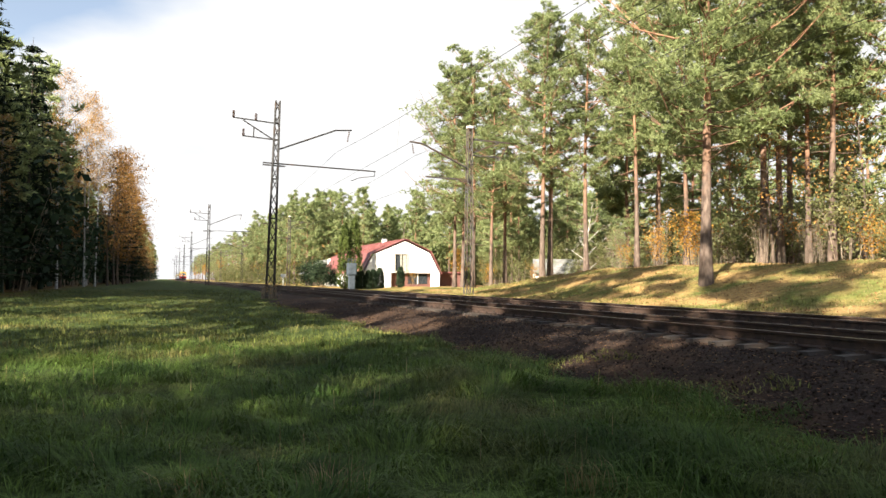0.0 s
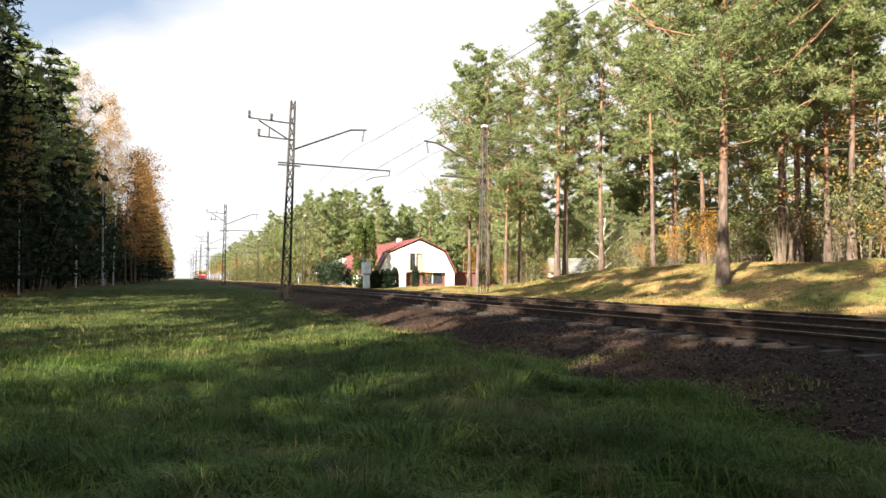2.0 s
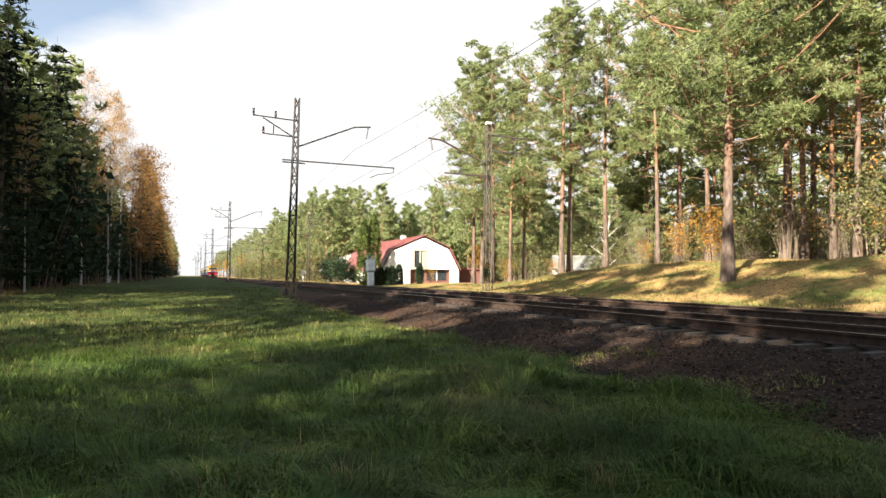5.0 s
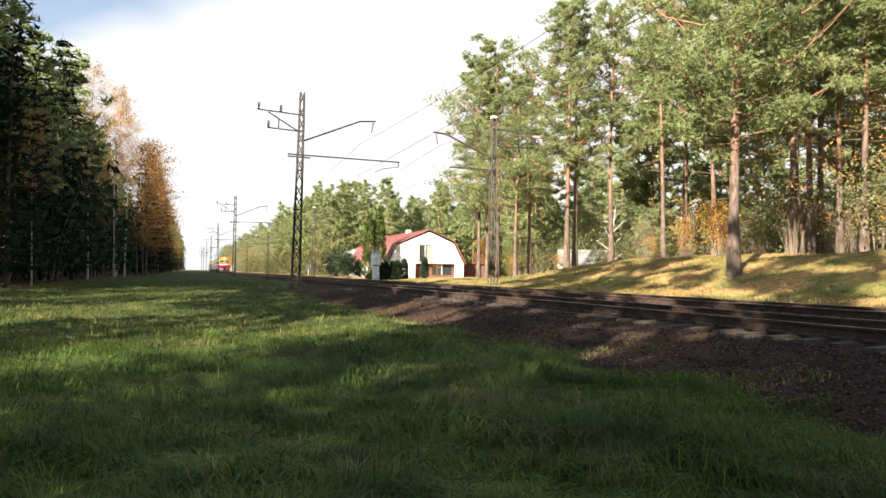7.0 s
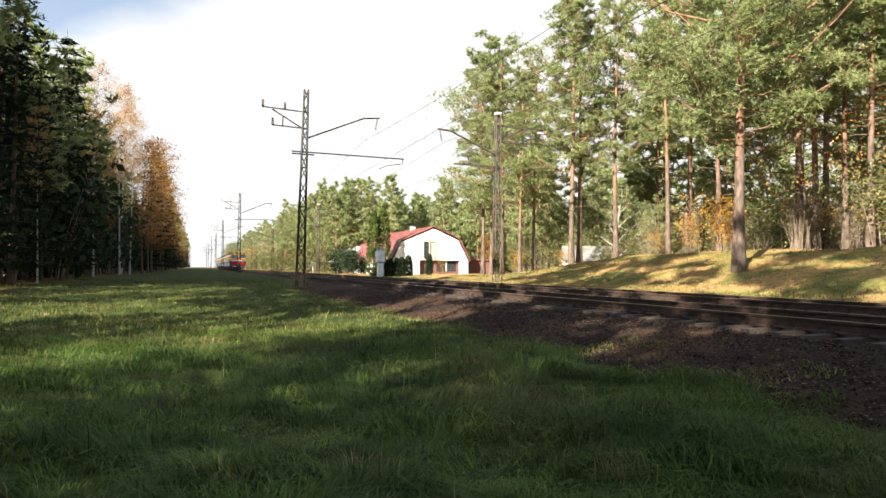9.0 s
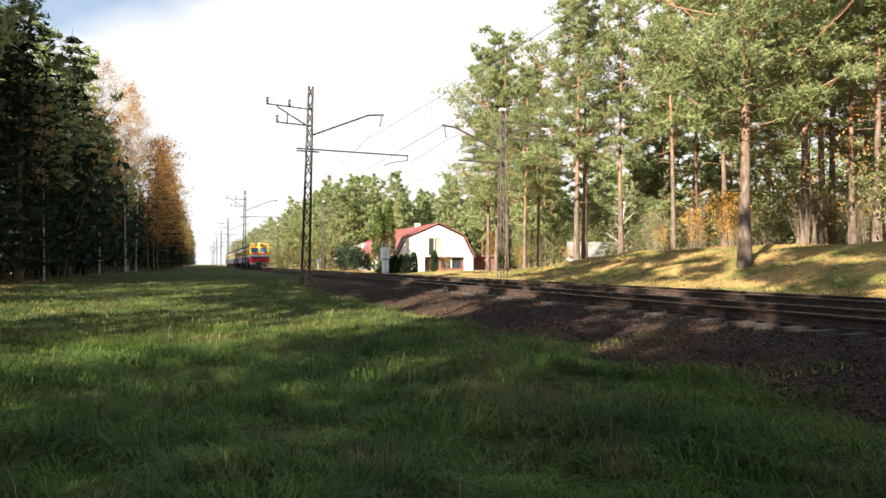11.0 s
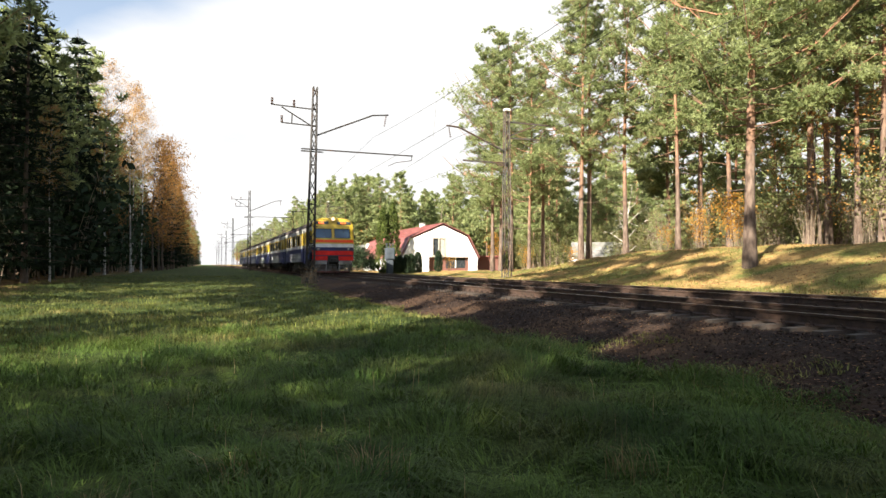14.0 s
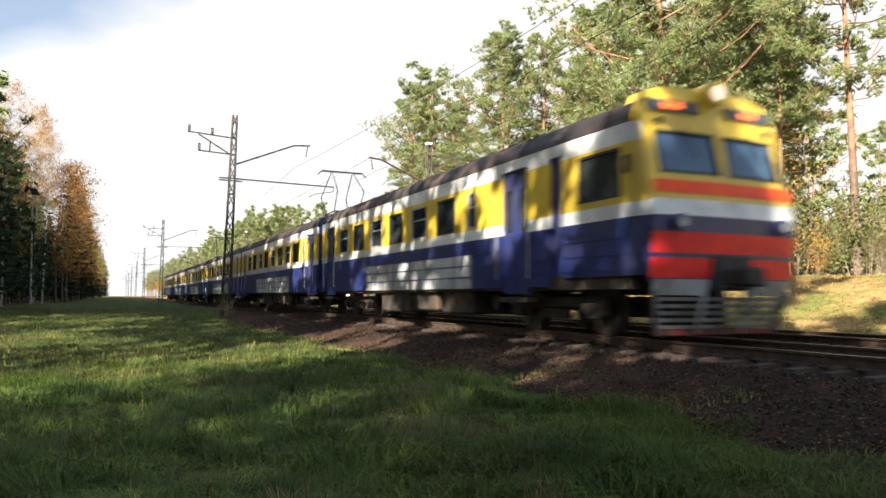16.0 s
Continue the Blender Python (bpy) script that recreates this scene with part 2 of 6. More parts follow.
MAT = dict(
    ground=ground_material(),
    ballast=material("ballast", (0.019, 0.012, 0.009), (0.052, 0.031, 0.022), scale=14, rough=0.95, bump=0.05, bump_scale=26, c3=(0.075, 0.042, 0.024), spec=0.2),
    stone=material("ballast stone", (0.020, 0.013, 0.010), (0.075, 0.050, 0.038), scale=9, rough=0.95, island=0.35, spec=0.2),
    litter=material("fallen leaf", (0.15, 0.06, 0.025), (0.32, 0.17, 0.06), scale=3, rough=0.8, island=0.5),
    concrete=material("sleeper concrete", (0.045, 0.036, 0.03), (0.09, 0.075, 0.064), scale=10, rough=0.9, bump=0.006, bump_scale=60, vary=0.2, c3=(0.06, 0.042, 0.03), c3_scale=2.5),
    rail=material("rusty rail", (0.028, 0.017, 0.012), (0.075, 0.042, 0.028), scale=8, rough=0.75, metal=0.0, bump=0.003, bump_scale=80),
    railhead=material("polished rail head", (0.32, 0.31, 0.30), (0.5, 0.49, 0.48), scale=5, rough=0.3, metal=1.0, stretch=(6, 0.3, 6)),
    mast=material("weathered galvanised steel", (0.018, 0.017, 0.017), (0.05, 0.046, 0.043), scale=4, rough=0.65, metal=0.3, bump=0.002, c3=(0.06, 0.032, 0.018), c3_scale=1.5, c3_lo=0.55, c3_hi=0.7),
    pilot_grey=material("grimy grey steel", (0.13, 0.13, 0.135), (0.24, 0.24, 0.245), scale=4, rough=0.55, c3=(0.09, 0.075, 0.06), c3_scale=2.5),
    # beige frame paint with the reveal's shadow mixed into the colour
    sash=material("shadow-toned beige window frame", (0.34, 0.31, 0.26), (0.46, 0.43, 0.37), rough=0.6),
    pale_mast=material("dull grey steel", (0.04, 0.036, 0.032), (0.09, 0.078, 0.068), scale=4, rough=0.7, metal=0.2, c3=(0.08, 0.045, 0.028), c3_scale=1.5),
    wire=material("copper wire", (0.05, 0.045, 0.04), (0.09, 0.08, 0.07), rough=0.5, metal=0.6),
    insulator=material("brown porcelain", (0.05, 0.025, 0.015), (0.08, 0.04, 0.025), rough=0.2),
    yellow=material("train yellow paint", (0.60, 0.41, 0.035), (0.70, 0.49, 0.05), scale=2.5, rough=0.32, c3=(0.55, 0.37, 0.05), c3_scale=1.2, coat=0.25),
    white=material("train white paint", (0.62, 0.62, 0.60), (0.78, 0.78, 0.76), scale=3, rough=0.35, c3=(0.5, 0.48, 0.45), c3_scale=1.5, coat=0.25),
    blue=material("train blue paint", (0.012, 0.020, 0.095), (0.028, 0.038, 0.15), scale=2.5, rough=0.35, c3=(0.035, 0.038, 0.10), c3_scale=1.4, coat=0.1),
    grey=material("train grey paint", (0.32, 0.33, 0.35), (0.48, 0.49, 0.50), scale=3.5, rough=0.45, c3=(0.22, 0.21, 0.2), c3_scale=2, stretch=(1, 1, 0.4)),
    red=material("train red paint", (0.62, 0.02, 0.02), (0.82, 0.03, 0.022), scale=3, rough=0.45, coat=0.05, spec=0.3),
    orange=material("train orange paint", (0.85, 0.075, 0.012), (0.95, 0.11, 0.015), scale=3, rough=0.45, coat=0.05, spec=0.3),
    roof=material("brown train roof", (0.045, 0.028, 0.025), (0.095, 0.06, 0.052), scale=3, rough=0.7, c3=(0.03, 0.025, 0.024), c3_scale=1.2, stretch=(1, 0.5, 1)),
    # grime on running gear; also colours added blocks that stand in for shade
    under=material("grimy underframe and dark fill", (0.012, 0.011, 0.010), (0.04, 0.034, 0.028), scale=5, rough=0.9, c3=(0.07, 0.045, 0.03), c3_scale=2),
    tyre=material("worn wheel steel", (0.05, 0.04, 0.035), (0.13, 0.11, 0.10), scale=6, rough=0.5, metal=0.7),
    # opaque panes: the unlit interior is put into this colour
    glass=material("dark train glass", (0.012, 0.016, 0.018), (0.03, 0.034, 0.036), scale=1.0, rough=0.06, spec=0.7),
    # blue base colour paints in the reflected sky
    windscreen=material("windscreen glass with sky colour", (0.04, 0.085, 0.15), (0.06, 0.115, 0.19), scale=0.8, rough=0.05, spec=0.8),
    rubber=material("black rubber", (0.012, 0.012, 0.012), (0.03, 0.03, 0.03), rough=0.7),
    pilot_red=material("dull red primer", (0.16, 0.02, 0.02), (0.26, 0.04, 0.035), scale=5, rough=0.6, c3=(0.10, 0.05, 0.04), c3_scale=3),
    lens=material("clear lamp lens", (0.25, 0.25, 0.25), (0.45, 0.45, 0.43), rough=0.08, spec=0.8),
    lamp=glow("headlight glow", (1.0, 0.80, 0.58), 0.32),
    sign=glow("destination sign glow", (1.0, 0.13, 0.02), 0.6),
    plaster=material("white render", (0.74, 0.74, 0.73), (0.84, 0.84, 0.83), scale=5, rough=0.9, bump=0.004, bump_scale=60, c3=(0.68, 0.67, 0.65), c3_scale=0.8),
    red_roof=material("red sheet roof", (0.20, 0.060, 0.055), (0.30, 0.105, 0.095), scale=2.5, rough=0.5, c3=(0.22, 0.10, 0.09), c3_scale=1.1),
    brick=material("red brickwork", (0.15, 0.065, 0.05), (0.24, 0.11, 0.085), scale=10, rough=0.9, bump=0.01, bump_scale=30),
    frame=material("white window frame", (0.66, 0.66, 0.64), (0.78, 0.78, 0.76), rough=0.5),
    pane=material("window pane", (0.02, 0.025, 0.03), (0.06, 0.065, 0.07), rough=0.06, spec=0.7),
    slate=material("grey fibre roof", (0.16, 0.155, 0.15), (0.30, 0.29, 0.28), scale=4, rough=0.9, c3=(0.14, 0.15, 0.10), c3_scale=1.0),
    timber=material("weathered boards", (0.14, 0.10, 0.07), (0.26, 0.2, 0.15), scale=5, rough=0.9, stretch=(1, 1, 0.2)),
    box=material("grey painted cabinet", (0.04, 0.05, 0.062), (0.075, 0.09, 0.105), scale=4, rough=0.8, spec=0.25),
    pine_bark=None,
    spruce_bark=material("spruce bark", (0.06, 0.042, 0.03), (0.13, 0.095, 0.07), scale=9, rough=0.95, bump=0.02, bump_scale=16, stretch=(1, 1, 0.3)),
    birch_bark=material("birch bark", (0.26, 0.245, 0.225), (0.46, 0.44, 0.41), scale=3, rough=0.8, c3=(0.05, 0.045, 0.04), c3_scale=3.5, c3_lo=0.58, c3_hi=0.63, stretch=(1, 1, 2.5)),
    twig=material("bare twigs", (0.15, 0.115, 0.08), (0.32, 0.25, 0.18), scale=5, rough=0.9, island=0.3),
    pale_twig=material("bare pale wood", (0.42, 0.38, 0.32), (0.6, 0.56, 0.5), scale=4, rough=0.9),
    # sunlight put into the colour: paler than real needles
    pine=material("sun-brightened pine needles", (0.21, 0.255, 0.10), (0.37, 0.405, 0.185), scale=0.8, rough=0.65, island=0.45, translucent=0.5, spec=0.25),
    # shade of the left wood put into the colour, near black
    spruce=material("shade-darkened conifer needles", (0.008, 0.016, 0.008), (0.023, 0.037, 0.015), scale=0.8, rough=0.7, island=0.4, translucent=0.15, spec=0.2),
    thuja=material("thuja sprays", (0.05, 0.075, 0.018), (0.12, 0.15, 0.035), scale=1.2, rough=0.75, island=0.4, translucent=0.2, spec=0.2),
    hedge=material("dark hedge sprays", (0.018, 0.034, 0.016), (0.045, 0.065, 0.03), scale=1.2, rough=0.75, island=0.4, translucent=0.2, spec=0.2),
    gold=material("golden leaves", (0.36, 0.17, 0.03), (0.56, 0.31, 0.06), scale=0.9, rough=0.6, island=0.35, translucent=0.4, spec=0.2),
    rust=material("russet leaves", (0.17, 0.08, 0.02), (0.33, 0.175, 0.045), scale=0.9, rough=0.6, island=0.4, translucent=0.4, spec=0.2),
    peach=material("pale birch leaves", (0.36, 0.19, 0.06), (0.50, 0.30, 0.11), scale=0.9, rough=0.6, island=0.3, translucent=0.4, spec=0.2),
    oak=material("orange-brown oak leaves", (0.36, 0.17, 0.045), (0.54, 0.30, 0.10), scale=0.9, rough=0.6, island=0.35, translucent=0.4, spec=0.2),
    brush=material("green undergrowth", (0.12, 0.145, 0.05), (0.27, 0.25, 0.11), scale=0.9, rough=0.7, island=0.4, translucent=0.45, spec=0.2),
    grass=material("grass blades", (0.048, 0.092, 0.018), (0.14, 0.20, 0.042), scale=0.7, rough=0.65, island=0.6, translucent=0.35, c3=(0.17, 0.145, 0.06), c3_scale=0.45, c3_lo=0.52, c3_hi=0.72, spec=0.2),
    # yellower copy of the grass: the sunlit hue is put into the colour
    far_grass=material("sun-toned meadow grass", (0.06, 0.082, 0.018), (0.155, 0.17, 0.042), scale=0.7, rough=0.65, island=0.55, translucent=0.35, c3=(0.20, 0.165, 0.06), c3_scale=0.45, c3_lo=0.5, c3_hi=0.7, spec=0.2),
    bank_grass=material("yellowing bank grass", (0.14, 0.155, 0.04), (0.29, 0.26, 0.085), scale=0.9, rough=0.7, island=0.4, translucent=0.35, spec=0.2),
    straw=material("dry grass stalks", (0.30, 0.21, 0.10), (0.48, 0.37, 0.19), scale=1.5, rough=0.7, island=0.4, translucent=0.3, spec=0.2),
)


def pine_bark_material():
    """Grey plated bark low on the stem, flaking orange bark above."""
    m = material("pine bark", (0.075, 0.052, 0.04), (0.19, 0.14, 0.11), scale=7, rough=0.95, bump=0.03, bump_scale=12, stretch=(1, 1, 0.35), spec=0.2)
    nt = m.node_tree
    N, L = nt.nodes.new, nt.links.new
    b = nt.nodes["Principled BSDF"]
    old = b.inputs["Base Color"].links[0].from_socket
    tc, sep, n, r, ma, mr, mx = (N("ShaderNode" + k) for k in ("TexCoord", "SeparateXYZ", "TexNoise", "ValToRGB", "Math", "MapRange", "Mix"))
    L(tc.outputs["Object"], sep.inputs[0]); L(tc.outputs["Object"], n.inputs["Vector"])
    n.inputs["Scale"].default_value = 3.0
    r.color_ramp.elements[0].position, r.color_ramp.elements[0].color = 0.35, (0.20, 0.105, 0.062, 1)
    r.color_ramp.elements[1].position, r.color_ramp.elements[1].color = 0.65, (0.35, 0.19, 0.115, 1)
    L(n.outputs["Fac"], r.inputs[0])
    ma.operation = "MULTIPLY_ADD"; ma.inputs[1].default_value = 3.0
    L(n.outputs["Fac"], ma.inputs[0]); L(sep.outputs["Z"], ma.inputs[2])
    mr.inputs[1].default_value, mr.inputs[2].default_value = 5.0, 9.5
    L(ma.outputs[0], mr.inputs[0])
    mx.data_type = "RGBA"
    L(mr.outputs[0], mx.inputs[0]); L(old, mx.inputs[6]); L(r.outputs[0], mx.inputs[7])
    L(mx.outputs[2], b.inputs["Base Color"])
    return m


MAT["pine_bark"] = pine_bark_material()


# ---- mesh helpers ----
def mesh_of(name, verts, faces, mat, smooth=False):
    me = bpy.data.meshes.new(name)
    me.from_pydata([tuple(v) for v in verts], [], faces)
    me.materials.append(mat)
    if smooth:
        me.polygons.foreach_set("use_smooth", [True] * len(me.polygons))
    me.update()
    return me


def part(name, bm, mat, parent=None, label="", smooth=False):
    """Links a bmesh, a mesh or (verts, faces) as one mesh object under a thing or part."""
    if isinstance(bm, bmesh.types.BMesh):
        me = bpy.data.meshes.new(name)
        bm.to_mesh(me); bm.free()
        me.materials.append(mat)
        if smooth:
            me.polygons.foreach_set("use_smooth", [True] * len(me.polygons))
    elif isinstance(bm, bpy.types.Mesh):
        me = bm
    else:
        me = mesh_of(name, bm[0], bm[1], mat, smooth)
    ob = new(name, me)
    ob.parent = parent
    if label:
        ob["label"] = label
    return ob


def put_box(bm, x0, x1, y0, y1, z0, z1, bevel=0.0):
    ret = bmesh.ops.create_cube(bm, size=1.0, matrix=Matrix.Translation(((x0 + x1) / 2, (y0 + y1) / 2, (z0 + z1) / 2)) @ Matrix.Diagonal((x1 - x0, y1 - y0, z1 - z0, 1)))
    if bevel:
        edges = list({e for v in ret["verts"] for e in v.link_edges})
        bmesh.ops.bevel(bm, geom=edges, offset=bevel, segments=1, affect="EDGES")


def box(*a, bevel=0.0):
    bm = bmesh.new()
    put_box(bm, *a, bevel=bevel)
    return bm


def put_bar(bm, a, b, w, d=None, sides=4, taper=1.0):
    """A bar of width w from a to b."""
    a, b = Vector(a), Vector(b)
    axis = b - a
    m = Matrix.Translation((a + b) / 2) @ axis.to_track_quat("Z", "X").to_matrix().to_4x4()
    if sides == 4 and d is not None:
        bmesh.ops.create_cube(bm, size=1.0, matrix=m @ Matrix.Diagonal((w, d, axis.length, 1)))
    else:
        bmesh.ops.create_cone(bm, cap_ends=True, segments=sides, radius1=w / 2, radius2=w / 2 * taper, depth=axis.length, matrix=m)


def bars(list_of, w, d=None, sides=4):
    bm = bmesh.new()
    for a, b in list_of:
        put_bar(bm, a, b, w, d, sides)
    return bm


def smooth(a, b, x):
    t = np.clip((np.asarray(x, float) - a) / (b - a), 0, 1)
    return t * t * (3 - 2 * t)


# ---- the lie of the land ----
TRACK_A, TRACK_B, RAIL_TOP = 9.3, 13.4, 0.80


def height(x, y):
    """Meadow, trackbed and sandy bank."""
    x, y = np.asarray(x, float), np.asarray(y, float)
    meadow = 0.60 * smooth(8, 65, y) + 0.05 * np.sin(x * 0.9 + 1.3) * np.sin(y * 0.5) + 0.03 * np.sin(x * 2.1 + y * 1.3)
    meadow = meadow + 0.25 * smooth(-5, -10, x) * smooth(60, 20, y) + 0.12 * smooth(1.5, 4.5, x) * smooth(40, 10, y)
    bed = 0.46
    lift = smooth(15.6, 24.5, x) * (0.25 + 1.45 * smooth(52, 32, y))
    bank = 0.66 + lift + 0.06 * np.sin(x * 1.1 + y * 0.7) * smooth(16, 19, x) + 0.05 * np.sin(y * 1.9 + x * 0.4) * smooth(16, 18, x)
    bank = bank + 0.3 * smooth(45, 90, x)
    z = meadow * (1 - smooth(6.2, 8.6, x)) + bed * smooth(6.2, 8.6, x)
    return np.where(x > 15, bed + (bank - bed) * smooth(15.0, 16.2, x), z)


def grid_mesh(name, xs, ys, mat, zf):
    X, Y = np.meshgrid(xs, ys)
    Z = zf(X, Y)
    verts = np.stack([X, Y, Z], -1).reshape(-1, 3)
    n = len(xs)
    faces = [(j * n + i, j * n + i + 1, (j + 1) * n + i + 1, (j + 1) * n + i) for j in range(len(ys) - 1) for i in range(n - 1)]
    return mesh_of(name, verts, faces, mat, True)


def build_ground():
    xs = np.concatenate([[-3000, -900, -300, -120, -60, -40], np.arange(-30, 30.1, 0.4), [34, 40, 50, 70, 95, 140, 300, 900, 3000]])
    ys = np.concatenate([[-3000, -600, -200, -90, -50], np.arange(-30, 60, 0.5), np.arange(60, 130, 2.5), [140, 160, 190, 230, 300, 400, 600, 900, 1500, 3000]])
    ob = new("ground", grid_mesh("ground", xs, ys, MAT["ground"], height))
    tagged(ob, "grassy meadow, sandy bank and forest floor beside the railway", "ground", kind="structure")


BED_X = np.array([4.9, 5.6, 6.3, 6.9, 7.4, 7.75, 8.1, 8.6, 9.3, 10.0, 10.6, 11.35, 12.1, 12.7, 13.4, 14.1, 14.8, 15.2, 15.6, 16.0])
BED_Z = np.array([-0.12, 0.09, 0.28, 0.42, 0.49, 0.525, 0.55, 0.56, 0.545, 0.55, 0.55, 0.51, 0.55, 0.55, 0.545, 0.55, 0.56, 0.565, 0.50, 0.34])


def build_ballast():
    """The bed of broken stone with its shoulders."""
    xs = np.arange(4.9, 16.01, 0.12)
    ys = np.concatenate([np.arange(-40, 2, 1.0), np.arange(2, 40, 0.16), np.arange(40, 120, 1.0), [130, 160, 220, 320, 500, 800, 1200]])
    rng = np.random.default_rng(4)
    def zf(X, Y):
        base = np.interp(X, BED_X, BED_Z)
        foot = height(X, Y)
        wave = 0.03 * np.sin(Y * 1.7 + X * 2) + 0.02 * np.sin(Y * 4.1 - X * 3)
        return np.where(X < 7.6, base + wave * (X < 7.2) + 0.4 * smooth(10, 40, Y) * np.clip((7.2 - X) / 2.3, 0, 1), base) + rng.uniform(-0.025, 0.025, X.shape)
    ob = new("ballast_bed", grid_mesh("ballast_bed", xs, ys, MAT["ballast"], zf))
    tagged(ob, "dark brown stone ballast bed under the tracks", "ballast", kind="structure")
    # loose stones on the near shoulder
    count = 12000
    y = 2.5 + 30 * rng.random(count) ** 1.6
    x = rng.uniform(5.4, 8.0, count)
    z = zf(x, y)
    r = rng.uniform(0.010, 0.026, count)
    octa = np.array([(1, 0, 0), (0, 1, 0), (-1, 0, 0), (0, -1, 0), (0, 0, 0.8), (0, 0, -0.8)], float)
    tri = np.array([(0, 1, 4), (1, 2, 4), (2, 3, 4), (3, 0, 4), (1, 0, 5), (2, 1, 5), (3, 2, 5), (0, 3, 5)])
    ang = rng.uniform(0, 6.28, count)
    v = octa[None] * r[:, None, None] * rng.uniform(0.6, 1.4, (count, 6, 1))
    c, s = np.cos(ang)[:, None], np.sin(ang)[:, None]
    v = np.stack([v[..., 0] * c - v[..., 1] * s + x[:, None], v[..., 0] * s + v[..., 1] * c + y[:, None], v[..., 2] + z[:, None] + 0.01], -1).reshape(-1, 3)
    f = (tri[None] + 6 * np.arange(count)[:, None, None]).reshape(-1, 3)
    ob = new("ballast_stones", mesh_of("ballast_stones", v, f.tolist(), MAT["stone"]))
    tagged(ob, "loose brown ballast stones on the shoulder", "stones", kind="stuff")
    # fallen leaves on the shoulder
    count = 4200
    y = 3 + 32 * rng.random(count) ** 1.4
    x = rng.uniform(5.3, 8.0, count)
    z = zf(x, y) + 0.035
    quad = np.array([(-1, 0, 0), (0, -0.6, 0.2), (1, 0, 0.1), (0, 0.6, 0.25)]) * 0.024
    ang = rng.uniform(0, 6.28, count)
    c, s = np.cos(ang)[:, None], np.sin(ang)[:, None]
    v = np.stack([quad[:, 0] * c - quad[:, 1] * s + x[:, None], quad[:, 0] * s + quad[:, 1] * c + y[:, None], quad[:, 2] + z[:, None]], -1).reshape(-1, 3)
    ob = new("fallen_leaves", mesh_of("fallen_leaves", v, (np.arange(count * 4).reshape(-1, 4)).tolist(), MAT["litter"]))
    tagged(ob, "scattered brown and yellow fallen leaves on ballast", "leaves", kind="stuff")


RAIL = [(-0.075, 0), (0.075, 0), (0.075, 0.012), (0.014, 0.035), (0.010, 0.13), (0.036, 0.142), (0.037, 0.172), (0.028, 0.18), (-0.028, 0.18), (-0.037, 0.172), (-0.036, 0.142), (-0.010, 0.13), (-0.014, 0.035), (-0.075, 0.012)]


def build_track(cx, far):
    root = tagged(new("railway_track"), "rusty steel rails on concrete sleepers in ballast", "railway track", "railway tracks")
    root.location = (cx, 0, 0)
    n = len(RAIL)
    for side in (-0.785, 0.785):
        verts = [(side + px, y, RAIL_TOP - 0.18 + pz) for y in (-60, 1200) for px, pz in RAIL]
        me = mesh_of("rail", verts, [(i, (i + 1) % n, n + (i + 1) % n, n + i) for i in range(n)], MAT["rail"])
        me.materials.append(MAT["railhead"])
        me.polygons[7].material_index = 1
        part("rail", me, None, root)
    bm = bmesh.new()
    prof = [(-1.36, 0.11), (-1.0, 0.12), (-0.55, 0.11), (0, 0.085), (0.55, 0.11), (1.0, 0.12), (1.36, 0.11)]
    ring = [[bm.verts.new((x, s * wdt, z)) for x, z in prof] for s, wdt in ((-1, 0.115), (-1, 0.085), (1, 0.085), (1, 0.115))]
    for k, zed in ((0, -0.1), (3, -0.1)):
        for v in ring[k]:
            v.co.z = zed
    for a, b in ((0, 1), (1, 2), (2, 3)):
        for i in range(6):
            bm.faces.new((ring[a][i], ring[a][i + 1], ring[b][i + 1], ring[b][i]))
    bm.faces.new([ring[k][0] for k in range(4)])
    bm.faces.new([ring[k][-1] for k in (3, 2, 1, 0)])
    me = bpy.data.meshes.new("sleeper")
    bm.to_mesh(me); bm.free()
    me.materials.append(MAT["concrete"])
    bm = bmesh.new()
    put_box(bm, -0.16, 0.16, -0.08, 0.08, 0.0, 0.012)
    for q in (-1, 1):
        put_box(bm, q * 0.115 - 0.03, q * 0.115 + 0.03, -0.05, 0.05, 0.012, 0.05)
        put_bar(bm, (q * 0.115, 0, 0.05), (q * 0.115, 0, 0.085), 0.035, sides=6)
    clip = bpy.data.meshes.new("rail_fastening")
    bm.to_mesh(clip); bm.free()
    clip.materials.append(MAT["rail"])
    rng = random.Random(int(cx))
    for i in range(far):
        y = -12 + i * 0.545
        ob = part("sleeper", me, None, root)
        ob.location = (rng.uniform(-0.02, 0.02), y, RAIL_TOP - 0.18 - 0.125)
        ob.rotation_euler.z = rng.uniform(-0.012, 0.012)
        for s in (-0.785, 0.785):
            if i < 140:
                fast = part("rail_fastening", clip, None, root)
                fast.location = (s, y, RAIL_TOP - 0.188)


# ---- overhead line ----
def lattice(z0, z1, w0, w1, panels):
    """Four angle legs and zigzag bracing on each face."""
    legs, lace = [], []
    def corner(k, t):
        w = (w0 + (w1 - w0) * t) / 2
        return ((-w, w)[k in (1, 2)], (-w, w)[k in (2, 3)], z0 + (z1 - z0) * t)
    for k in range(4):
        legs.append((corner(k, 0), corner(k, 1)))
        for i in range(panels):
            a, b = i / panels, (i + 1) / panels
            p, q = (k, (k + 1) % 4) if i % 2 else ((k + 1) % 4, k)
            lace.append((corner(p, a), corner(q, b)))
            if i % 3 == 0:
                lace.append((corner(k, a), corner((k + 1) % 4, a)))
    return legs, lace


def put_insulator(bm, a, b, r=0.07):
    a, b = Vector(a), Vector(b)
    n = 5
    for i in range(n):
        p = a.lerp(b, (i + 0.2) / n), a.lerp(b, (i + 0.7) / n)
        put_bar(bm, p[0], p[1], 2 * r, sides=8, taper=0.6)


